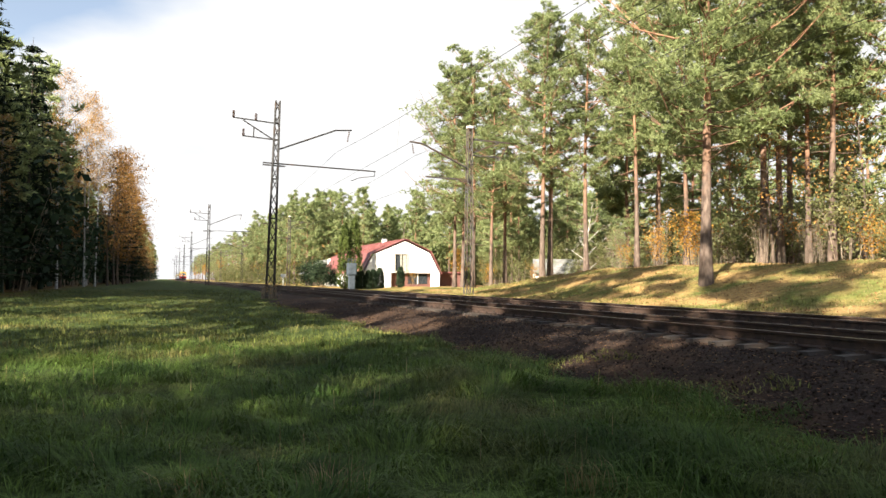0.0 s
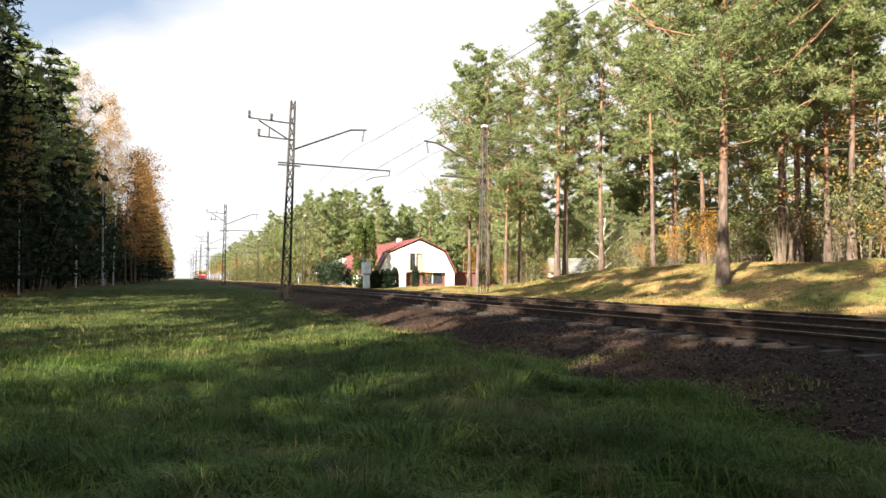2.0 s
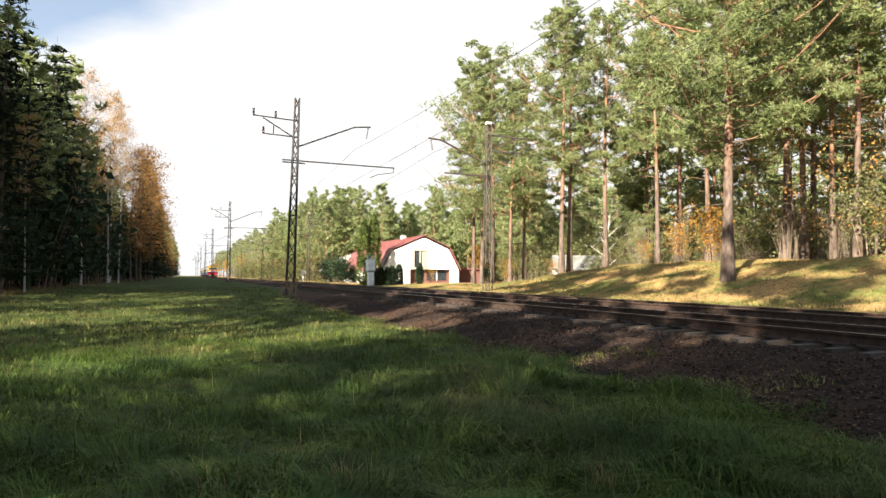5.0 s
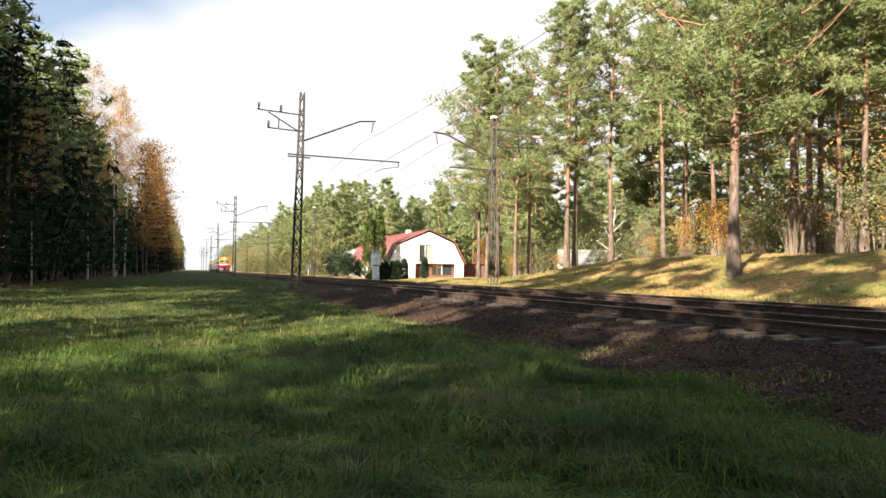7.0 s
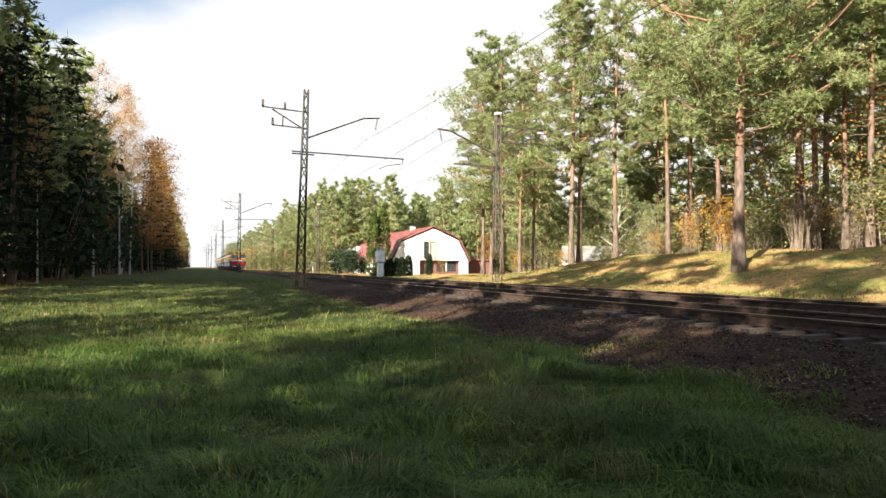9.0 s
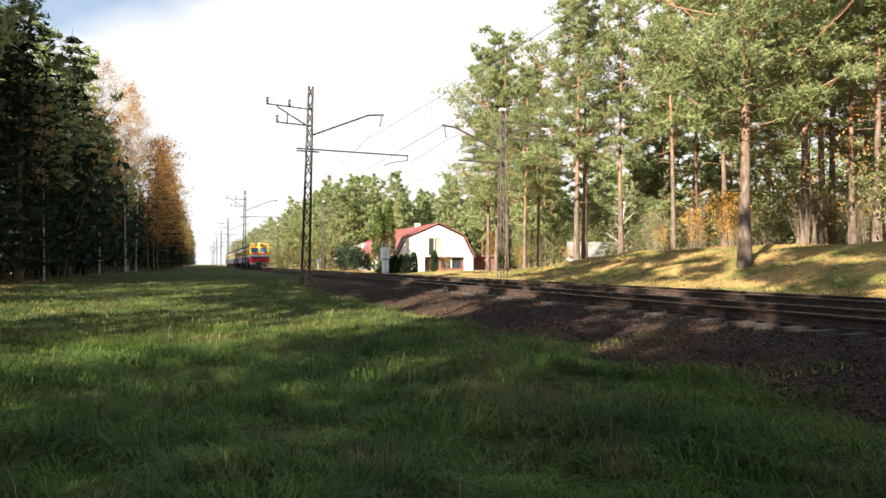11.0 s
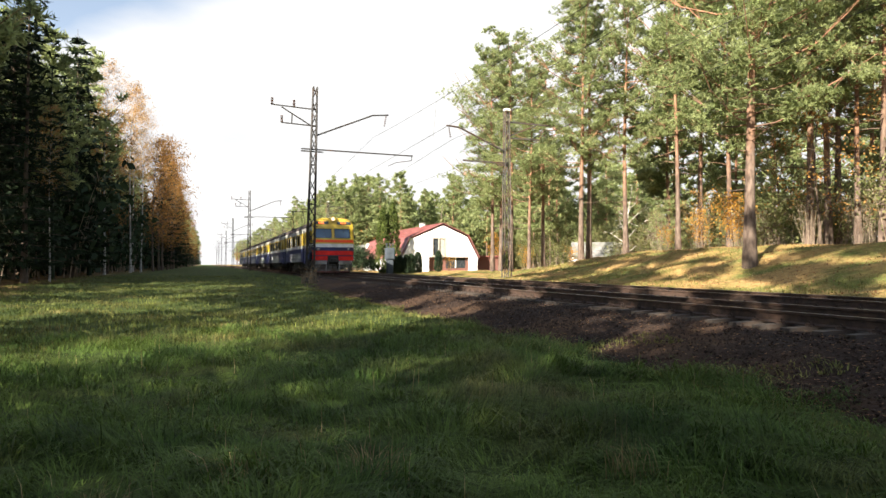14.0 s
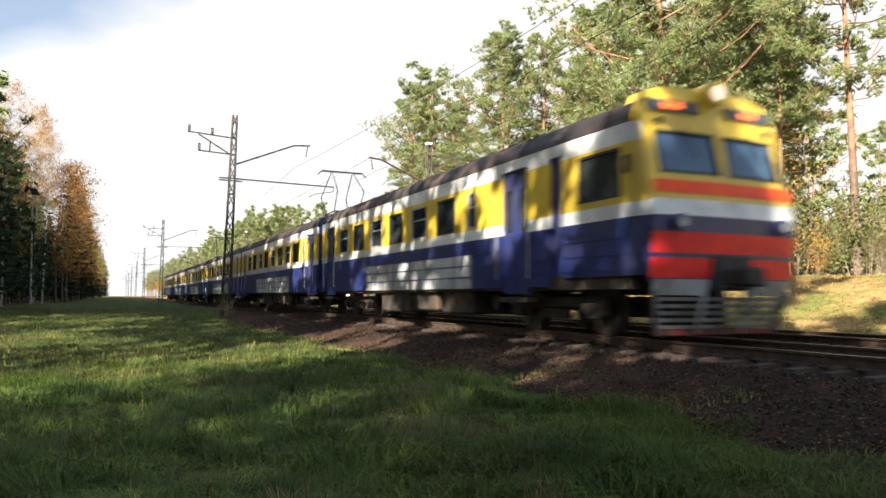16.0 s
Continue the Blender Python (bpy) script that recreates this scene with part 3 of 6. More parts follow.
def mast_left(y, lean):
    root = tagged(new("catenary_mast"), "tall dark lattice steel catenary mast with long arm", "catenary mast", "near-side catenary masts")
    root.matrix_basis = pose(6.0, y, 0, 0, lean)
    legs, lace = lattice(0.4, 12.4, 0.48, 0.24, 15)
    part("post", bars(legs, 0.062, 0.062), MAT["mast"], root)
    part("lattice_bracing", bars(lace, 0.055, 0.035), MAT["mast"], root)
    part("foundation", box(-0.45, 0.45, -0.45, 0.45, -0.2, 0.56, bevel=0.05), MAT["concrete"], root, "concrete block foundation")
    part("cross_arm", bars([((-0.75, 0, 8.55), (6.3, 0, 8.60)), ((-0.75, 0, 8.42), (0.6, 0, 8.42))], 0.075, 0.07), MAT["mast"], root)
    bm = bars([((0.1, 0, 9.4), (3.65, 0, 10.98)), ((3.6, 0, 10.97), (4.65, 0, 11.08))], 0.10, sides=8)
    part("bracket", bm, MAT["mast"], root)
    bm = bars([((-2.6, 0, 11.1), (0.1, 0, 11.0)), ((-2.0, 0, 10.05), (-0.1, 0, 10.0)), ((-0.05, 0, 9.92), (-2.0, 0, 11.0)), ((-1.35, 0, 10.05), (-1.35, 0, 10.62))], 0.07, 0.06)
    part("feeder_beam", bm, MAT["mast"], root)
    for x, z in ((-2.55, 11.12), (-1.25, 11.08), (-1.95, 10.08)):
        bm = bmesh.new()
        put_insulator(bm, (x, 0, z), (x, 0, z + 0.42), 0.1)
        part("insulator", bm, MAT["insulator"], root)
    bm = bmesh.new()
    put_insulator(bm, (4.5, 0, 11.0), (4.4, 0, 10.3), 0.06)
    part("insulator", bm, MAT["insulator"], root)
    bm = bars([((6.25, 0, 8.6), (6.25, 0, 8.3)), ((6.25, 0, 8.3), (5.2, 0, 8.1)), ((5.2, 0, 8.1), (4.7, 0, 7.85))], 0.05, sides=6)
    part("steady_arm", bm, MAT["mast"], root)
    return root


def mast_right(y):
    root = tagged(new("catenary_mast"), "grey lattice steel catenary mast beside the bank", "catenary mast", "far-side catenary masts")
    root.matrix_basis = pose(16.75, y, 0)
    legs, lace = lattice(0.35, 10.6, 0.44, 0.26, 13)
    part("post", bars(legs, 0.045, 0.045), MAT["pale_mast"], root)
    part("lattice_bracing", bars(lace, 0.036, 0.02), MAT["pale_mast"], root)
    part("foundation", box(-0.45, 0.45, -0.45, 0.45, -0.2, 0.60, bevel=0.05), MAT["concrete"], root, "concrete block foundation")
    part("bracket", bars([((-0.1, 0, 8.2), (-3.0, 0, 9.45)), ((-2.98, 0, 9.44), (-3.75, 0, 9.5))], 0.11, sides=8), MAT["pale_mast"], root)
    part("cross_arm", bars([((0.1, 0, 7.5), (-2.75, 0, 7.55)), ((0.1, 0, 7.35), (-0.6, 0, 7.4))], 0.09, 0.08), MAT["pale_mast"], root)
    part("feeder_beam", bars([((-0.1, 0, 9.95), (2.65, 0, 9.9)), ((0, 0, 9.0), (2.1, 0, 9.0)), ((0.1, 0, 9.1), (1.9, 0, 9.85))], 0.09, 0.08), MAT["pale_mast"], root)
    part("cap", box(-0.16, 0.16, -0.16, 0.16, 10.6, 10.72), MAT["frame"], root, "white cap")
    bm = bmesh.new()
    put_insulator(bm, (-3.6, 0, 9.4), (-3.5, 0, 8.8), 0.06)
    part("insulator", bm, MAT["insulator"], root)
    return root


def wire(name, pts, radius, label):
    cu = bpy.data.curves.new(name, "CURVE")
    cu.dimensions, cu.bevel_depth, cu.bevel_resolution = "3D", radius, 1
    sp = cu.splines.new("POLY")
    sp.points.add(len(pts) - 1)
    for p, q in zip(sp.points, pts):
        p.co = (*q, 1)
    cu.materials.append(MAT["wire"])
    return tagged(new(name, cu), label, "overhead wire", "overhead wires")


def build_overhead():
    left = [43.5 + 64.5 * k for k in range(-1, 7)]
    right = [38.3 + 64.5 * k for k in range(-1, 7)]
    first = mast_left(left[1], 1.2)
    for k, y in enumerate(left):
        if k != 1:
            copy_thing(first, pose(6.0, y, 0, 0, (0.3, 0, 0.2, -0.4, 0.5, 0.1, 0.3, 0)[k]))
    first = mast_right(right[1])
    for k, y in enumerate(right):
        if k != 1:
            copy_thing(first, pose(16.75, y, 0))

    def span(x, ys, top, sag):
        pts = []
        for a, b in zip(ys, ys[1:]):
            pts += [(x, a + (b - a) * i / 10, top - sag * 4 * (i / 10) * (1 - i / 10)) for i in range(10)]
        return pts
    over_a = wire("messenger_wire", span(TRACK_A + 0.6, left, 9.5, 0.85), 0.009, "thin dark messenger wire above the near track")
    wire("contact_wire", span(TRACK_A + 0.2, left, 7.3, 0.0), 0.009, "thin dark contact wire above the near track")
    over_b = wire("messenger_wire", span(TRACK_B, right, 8.75, 0.7), 0.009, "thin dark messenger wire above the far track")
    wire("contact_wire", span(TRACK_B, right, 7.0, 0.0), 0.008, "thin dark contact wire above the far track")
    # droppers between messenger and contact wire
    rows = []
    for a in left[:4]:
        for i in (2, 3.5, 5, 6.5, 8):
            u = i / 10
            rows.append(((TRACK_A + 0.45, a + 64.5 * u, 7.3), (TRACK_A + 0.6, a + 64.5 * u, 9.5 - 0.85 * 4 * u * (1 - u))))
    for a in right[:4]:
        for i in (2, 3.5, 5, 6.5, 8):
            u = i / 10
            rows.append(((TRACK_B, a + 64.5 * u, 7.0), (TRACK_B, a + 64.5 * u, 8.75 - 0.7 * 4 * u * (1 - u))))
    for a, b in rows:
        part("dropper_wire", bars([(a, b)], 0.012, sides=4), MAT["wire"], over_a if a[0] < 11 else over_b)


build_ground()
build_ballast()
build_overhead()


# ---- the train ----
CAR, HALF, FLOOR = 19.6, 1.70, 0.92
PITCH = 20.1


def side_panel(bm, s, x, y0, y1, z0, z1, holes=(), depth=0.06):
    """A wall strip at half width x on side s, with openings (y0, y1, z0, z1) cut through and reveals."""
    ys = sorted({y0, y1, *(h[0] for h in holes), *(h[1] for h in holes)})
    ys = [y for y in ys if y0 <= y <= y1]
    zs = sorted({z for z in (z0, z1, *(h[2] for h in holes), *(h[3] for h in holes)) if z0 <= z <= z1})
    for a, b in zip(ys, ys[1:]):
        for c, d in zip(zs, zs[1:]):
            my, mz = (a + b) / 2, (c + d) / 2
            if any(h[0] < my < h[1] and h[2] < mz < h[3] for h in holes):
                continue
            put_box(bm, *sorted((s * (x - depth), s * x)), a, b, c, d)
    bmesh.ops.remove_doubles(bm, verts=bm.verts, dist=0.0002)


def make_car(front, pantograph):
    label = "yellow, white and blue electric train " + ("driving car with red bumper stripes" if front else "passenger car with brown roof")
    root = tagged(new("train_car"), label, "train car", "cars of one train")
    y0 = 0.62 if front else 0.15
    y1 = CAR - 0.15
    doors = ((3.75, 4.8), (y1 - 1.75, y1 - 0.55)) if front else ((0.75, 1.95), (y1 - 1.75, y1 - 0.55))
    first, count = (7.1, 6) if front else (3.4, 8)
    wins = [(first - 1.1, first - 0.72, 2.34, 3.16)] + [(first + i * 1.77, first + i * 1.77 + 1.06, 2.32, 3.18) for i in range(count)]
    cab = [(0.78, 1.95, 2.42, 3.22)] if front else []
    for s in (-1, 1):
        door_holes = [(a, b, 0.6, 3.40) for a, b in doors] + ([(2.5, 2.92, 0.6, 3.40)] if front else [])
        gaps = sorted((h[0], h[1]) for h in door_holes)
        runs = list(zip([y0] + [g[1] for g in gaps], [g[0] for g in gaps] + [y1]))
        bm = bmesh.new()
        side_panel(bm, s, HALF + 0.003, y0, y1, 3.30, 3.62, door_holes)
        part("upper_band", bm, MAT["white"], root, "white band under the roof")
        skirt0, skirt1 = (y0 + 5.6 if front else y0 + 5.2), y1 - 5.6
        for r0, r1 in runs:
            bm = bmesh.new()
            side_panel(bm, s, HALF, r0, r1, 2.28, 3.30, [w for w in wins + cab if r0 < w[0] < r1])
            part("window_band", bm, MAT["yellow"], root, "yellow window band")
            part("waist_band", box(*sorted((s * (HALF - 0.057), s * (HALF + 0.003))), r0, r1, 2.04, 2.28), MAT["white"], root, "white waist band")
            bm = bmesh.new()
            side_panel(bm, s, HALF, r0, r1, FLOOR + (0.16 if front and r0 == y0 else 0), 2.04, [(skirt0, skirt1, FLOOR, 1.72)] if r0 < skirt0 < r1 else [])
            for z in (1.18, 1.45, 1.72):
                put_box(bm, *sorted((s * (HALF - 0.01), s * (HALF + 0.018))), r0, r1, z - 0.014, z + 0.014)
            part("lower_panel", bm, MAT["blue"], root, "ribbed dark blue lower panel")
        bm = bmesh.new()
        side_panel(bm, s, HALF + 0.002, skirt0, skirt1, FLOOR, 1.72)
        part("equipment_skirt", bm, MAT["grey"], root, "dirty grey equipment cover")
        for a, b in doors:
            for k in range(2):
                mid = (a + b) / 2
                c, d = (a, mid - 0.012) if k == 0 else (mid + 0.012, b)
                bm = box(*sorted((s * (HALF - 0.12), s * (HALF - 0.07))), c, d, 0.78, 3.40)
                leaf = part("door_leaf", bm, MAT["blue"], root, "dark blue sliding door leaf")
                part("door_window", box(*sorted((s * (HALF - 0.075), s * (HALF - 0.063))), c + 0.15, d - 0.12, 2.1, 3.0, bevel=0.004), MAT["glass"], leaf)
            part("door_step", box(*sorted((s * (HALF - 0.25), s * (HALF + 0.02))), a, b, 0.62, 0.72), MAT["under"], root)
            for q in (a - 0.12, b + 0.12):
                part("handrail", bars([((s * (HALF + 0.05), q, 1.1), (s * (HALF + 0.05), q, 2.2)), ((s * HALF, q, 1.12), (s * (HALF + 0.05), q, 1.12)), ((s * HALF, q, 2.18), (s * (HALF + 0.05), q, 2.18))], 0.03, sides=6), MAT["grey"], root)
        if front:
            part("cab_door", box(*sorted((s * (HALF - 0.14), s * (HALF - 0.09))), 2.48, 2.94, 0.9, 3.42), MAT["blue"], root, "dark blue narrow cab door")
        for k, (a, b, c, d) in enumerate(wins + cab):
            win = part("window", box(*sorted((s * (HALF - 0.055), s * (HALF - 0.035))), a, b, c, d), MAT["glass"], root)
            fr = bmesh.new()
            xs = sorted((s * (HALF - 0.034), s * (HALF + 0.008)))
            for bb in ((a - 0.02, a + 0.025, c, d), (b - 0.025, b + 0.02, c, d), (a, b, c - 0.02, c + 0.025), (a, b, d - 0.025, d + 0.02)):
                put_box(fr, *xs, *bb)
            if k % 2 == 0:
                put_box(fr, *sorted((s * (HALF - 0.034), s * (HALF - 0.01))), a, b, c + (d - c) * 0.58, c + (d - c) * 0.58 + 0.04)
            part("window_frame", fr, MAT["rubber"] if k % 2 else MAT["grey"], win)
    # roof: shallow arch with longitudinal ribs
    prof = [(-HALF - 0.01, 3.62), (-HALF + 0.02, 3.74), (-1.5, 3.99), (-1.08, 4.19), (-0.5, 4.29), (0, 4.31), (0.5, 4.29), (1.08, 4.19), (1.5, 3.99), (HALF - 0.02, 3.74), (HALF + 0.01, 3.62)]
    n = len(prof)
    ya = y0 - (0.02 if front else 0)
    verts = [(x, y, z) for y in (ya, y1) for x, z in prof]
    faces = [(i, i + 1, n + i + 1, n + i) for i in range(n - 1)] + [tuple(range(n)), tuple(range(2 * n - 1, n - 1, -1))]
    part("roof", (verts, faces), MAT["roof"], root, "sooty brown arched roof", True)
    for i in range(7):
        y = 3 + i * 2.3
        part("roof_vent", box(-0.35, 0.35, y, y + 1.1, 4.2, 4.44, bevel=0.06), MAT["roof"], root)
    bm = bmesh.new()
    for i in range(14):
        y = y0 + 0.6 + i * (y1 - y0 - 1) / 13
        for j in range(n - 1):
            a, b = prof[j], prof[j + 1]
            put_bar(bm, (a[0] * 1.003, y, a[1] + 0.006), (b[0] * 1.003, y, b[1] + 0.006), 0.03, 0.02)
    part("roof_seams", bm, MAT["roof"], root)
    # ends, floor, gangway
    if not front:
        part("end_wall", box(-HALF + 0.07, HALF - 0.07, y0, y0 + 0.06, FLOOR, 4.0), MAT["blue"], root)
    part("end_wall", box(-HALF + 0.07, HALF - 0.07, y1 - 0.06, y1, FLOOR, 4.0), MAT["blue"], root)
    part("gangway", box(-0.6, 0.6, y1, y1 + 0.3, 1.1, 3.3, bevel=0.04), MAT["rubber"], root, "black rubber gangway bellows")
    part("floor", box(-HALF + 0.08, HALF - 0.08, y0 + 0.05, y1 - 0.07, 0.86, 1.12), MAT["under"], root)
    # solid dark block added inside the car in place of its unlit interior
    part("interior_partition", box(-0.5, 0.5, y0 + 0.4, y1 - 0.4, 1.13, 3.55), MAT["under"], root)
    for a, b, c, d in ((6.6, 8.4, 0.30, 0.9), (8.7, 10.2, 0.36, 0.9), (10.6, 13.0, 0.28, 0.9)):
        part("underfloor_case", box(-1.45, 1.45, a, b, c, d, bevel=0.05), MAT["under"], root)
    part("air_tank", bars([((-1.2, 5.9, 0.62), (1.2, 5.9, 0.62))], 0.4, sides=12), MAT["under"], root)
    # bogies
    for yc in (3.35 + (0.2 if front else 0), CAR - 3.35):
        bogie = part("bogie", box(-0.35, 0.35, yc - 1.6, yc + 1.6, 0.48, 0.74, bevel=0.04), MAT["under"], root, "grimy cast bogie")
        for s in (-1, 1):
            bm = bmesh.new()
            put_box(bm, s * 1.12 - 0.08, s * 1.12 + 0.08, yc - 1.75, yc + 1.75, 0.52, 0.74, bevel=0.03)
            for q in (-1.3, 1.3):
                put_box(bm, s * 1.12 - 0.13, s * 1.12 + 0.13, yc + q - 0.17, yc + q + 0.17, 0.32, 0.62, bevel=0.03)
                for w in (-0.33, 0.33):
                    put_bar(bm, (s * 1.12, yc + q + w, 0.40), (s * 1.12, yc + q + w, 0.72), 0.17, sides=10)
            put_box(bm, s * 1.12 - 0.1, s * 1.12 + 0.1, yc - 0.45, yc + 0.45, 0.3, 0.5, bevel=0.03)
            part("side_frame", bm, MAT["under"], bogie)
        for q in (-1.3, 1.3):
            bm = bmesh.new()
            put_bar(bm, (-1.0, 0, 0), (1.0, 0, 0), 0.16, sides=10)
            for s in (-1, 1):
                put_bar(bm, (s * 0.72, 0, 0), (s * 0.86, 0, 0), 1.0, sides=28)
                put_bar(bm, (s * 0.69, 0, 0), (s * 0.72, 0, 0), 1.05, sides=28)
                put_bar(bm, (s * 0.86, 0, 0), (s * 0.90, 0, 0), 0.3, sides=6)
                for k in range(6):
                    a = k * math.pi / 3
                    put_box(bm, s * 0.865 - 0.006, s * 0.865 + 0.006, 0.3 * math.cos(a) - 0.05, 0.3 * math.cos(a) + 0.05, 0.3 * math.sin(a) - 0.05, 0.3 * math.sin(a) + 0.05)
            ob = part("wheelset", bm, MAT["tyre"], root, "worn steel wheels on an axle")
            ob.location = (0, yc + q, 0.5)
    if front:
        make_cab(root, y0)
    if pantograph:
        make_pantograph(root)
    return root


def nose(x, z):
    """The y of the driving end's face: raked windscreens over an upright chin, rounded in plan."""
    y = np.interp(z, [0.1, 1.0, 2.05, 2.4, 3.7, 4.0, 4.35], [0.34, 0.10, 0.0, 0.06, 0.36, 0.44, 0.54])
    return float(y + 0.085 * (x / 1.5) ** 2 + 0.12 * max(0, abs(x) - 1.2) ** 2)


def arch(x):
    """The roof line over the driving end."""
    return float(np.interp(abs(x), [0, 0.5, 1.0, 1.3, 1.5, 1.6], [4.34, 4.33, 4.29, 4.23, 4.10, 3.80]))


def face(x0, x1, z0, z1, proud=0.0, thick=0.05, nx=8, nz=4):
    """A panel that follows the face and ends at the roof line."""
    bm = bmesh.new()
    rows = []
    for back in (0, 1):
        grid = []
        for j in range(nz + 1):
            line = []
            for i in range(nx + 1):
                x = x0 + (x1 - x0) * i / nx
                z = z0 + (max(z0 + 0.002, min(z1, arch(x))) - z0) * j / nz
                line.append(bm.verts.new((x, nose(x, z) - proud + back * thick, z)))
            grid.append(line)
        rows.append(grid)
    for j in range(nz):
        for i in range(nx):
            f, b = rows
            bm.faces.new((f[j][i], f[j][i + 1], f[j + 1][i + 1], f[j + 1][i]))
            bm.faces.new((b[j][i], b[j + 1][i], b[j + 1][i + 1], b[j][i + 1]))
    for j in range(nz):
        for i in (0, nx):
            bm.faces.new((rows[0][j][i], rows[0][j + 1][i], rows[1][j + 1][i], rows[1][j][i]))
    for i in range(nx):
        for j in (0, nz):
            bm.faces.new((rows[0][j][i], rows[0][j][i + 1], rows[1][j][i + 1], rows[1][j][i]))
    bmesh.ops.recalc_face_normals(bm, faces=bm.faces)
    return bm


def cheek(z0, z1, s, y_end, mat, root, name, label=""):
    """Wall between the face's edge and the straight side."""
    w = 1.585
    bm = bmesh.new()
    cols = []
    for k in range(6):
        u = k / 5
        cols.append([bm.verts.new((s * (w + (HALF - w) * math.sin(u * math.pi / 2)), nose(w, z) + (y_end - nose(w, z)) * u, z)) for z in np.linspace(z0, z1, 4)])
    for a, b in zip(cols, cols[1:]):
        for j in range(3):
            bm.faces.new((a[j], b[j], b[j + 1], a[j + 1]) if s > 0 else (a[j], a[j + 1], b[j + 1], b[j]))
    bmesh.ops.solidify(bm, geom=list(bm.faces), thickness=0.04)
    bmesh.ops.recalc_face_normals(bm, faces=bm.faces)
    return part(name, bm, mat, root, label)


def make_cab(root, y0):
    w = 1.585
    # painted bands, from the coupling up
    part("chin_band", face(-w, w, 0.98, 1.82, 0.0), MAT["blue"], root, "dark blue chin")
    part("red_band", face(-w - 0.004, w + 0.004, 1.44, 1.78, 0.014), MAT["red"], root, "bright red stripe")
    for a, b in ((-w - 0.004, -0.42), (0.42, w + 0.004)):
        part("red_band", face(a, b, 1.04, 1.37, 0.014), MAT["red"], root, "bright red stripe")
    part("blue_band", face(-w, w, 1.82, 2.05), MAT["blue"], root)
    part("white_band", face(-w, w, 2.05, 2.32), MAT["white"], root)
    part("front_lower_panel", face(-w, w, 2.32, 2.76), MAT["yellow"], root)
    part("orange_band", face(-w + 0.08, w + 0.004, 2.42, 2.64, 0.014), MAT["orange"], root, "orange stripe under the windscreens")
    # windscreen surround with two openings
    for a, b in ((-w, -1.34), (-0.10, 0.10), (1.34, w)):
        part("screen_pillar", face(a, b, 2.76, 3.50, 0.0, nx=2), MAT["yellow"], root)
    part("brow_panel", face(-w, w, 3.50, 4.38, 0.0, 0.3, nx=16, nz=6), MAT["yellow"], root)
    for s in (-1, 1):
        a, b = sorted((s * 0.10, s * 1.34))
        pane = part("windscreen", face(a, b, 2.76, 3.50, -0.035, 0.02), MAT["windscreen"], root, "windscreen with blue sky reflection put into its colour")
        bm = bmesh.new()
        for g in ((a, b, 2.76, 2.80), (a, b, 3.46, 3.50), (a, a + 0.04, 2.76, 3.5), (b - 0.04, b, 2.76, 3.5)):
            tmp = face(*g, 0.012, 0.05, 4, 3)
            me = bpy.data.meshes.new("tmp"); tmp.to_mesh(me); tmp.free()
            bm.from_mesh(me); bpy.data.meshes.remove(me)
        part("screen_seal", bm, MAT["rubber"], pane)
        c = s * 0.75
        part("wiper", bars([((c, nose(c, 3.55) - 0.05, 3.55), (c + 0.18, nose(c, 3.0) - 0.05, 3.05))], 0.025, sides=6), MAT["rubber"], root)
        # destination signs
        c0, c1 = sorted((s * 0.33, s * 1.40))
        boxed = part("destination_box", face(c0, c1, 3.84, 4.05, 0.05, 0.2), MAT["box"], root, "dark destination sign box")
        part("lit_sign", face(c0 + 0.30, c1 - 0.36, 3.89, 4.00, 0.065, 0.02), MAT["sign"], boxed, "glowing orange sign letters")
        # small lamps
        c = s * 1.15
        cup = bmesh.new()
        put_bar(cup, (c, nose(c, 1.95) - 0.14, 1.93), (c, nose(c, 1.95) + 0.02, 1.93), 0.27, sides=20)
        lampb = part("marker_lamp", cup, MAT["blue"], root)
        part("lens", bars([((c, nose(c, 1.93) - 0.16, 1.93), (c, nose(c, 1.93) - 0.135, 1.93))], 0.17, sides=16), MAT["lens"], lampb, "clear marker lens")
        for cz in (3.64,):
            part("marker_light", bars([((s * 1.22, nose(1.2, cz) - 0.05, cz), (s * 1.22, nose(1.2, cz) + 0.04, cz))], 0.13, sides=14), MAT["rubber"], root)
        # cheeks
        for z0, z1, mat in ((FLOOR + 0.16, 2.04, "blue"), (2.04, 2.28, "white"), (2.28, 3.30, "yellow"), (3.30, 3.62, "white")):
            cheek(z0, z1, s, y0, MAT[mat], root, "cheek_panel")
        part("cab_mirror", box(s * 1.78 - 0.05, s * 1.78 + 0.05, 0.5, 0.58, 2.75, 3.05, bevel=0.015), MAT["rubber"], root)
    hl = part("headlight", bars([((0, 0.26, 4.24), (0, 0.95, 4.24))], 0.42, sides=24), MAT["yellow"], root, "round roof headlight housing")
    part("lens", bars([((0, 0.24, 4.24), (0, 0.259, 4.24))], 0.27, sides=24), MAT["lamp"], hl, "glowing warm headlight lens")
    part("nose_fill", box(-1.3, 1.3, 0.66, 1.0, 1.0, 3.8), MAT["under"], root)
    # coupler and pilot
    cp = part("coupler", box(-0.17, 0.17, -0.42, 0.6, 0.92, 1.2, bevel=0.04), MAT["under"], root, "dark automatic coupler")
    part("coupler_head", box(-0.22, 0.22, -0.48, -0.2, 0.9, 1.22, bevel=0.05), MAT["rubber"], cp)
    part("draw_box", box(-0.42, 0.42, 0.0, 0.5, 0.86, 1.42, bevel=0.03), MAT["rubber"], root)
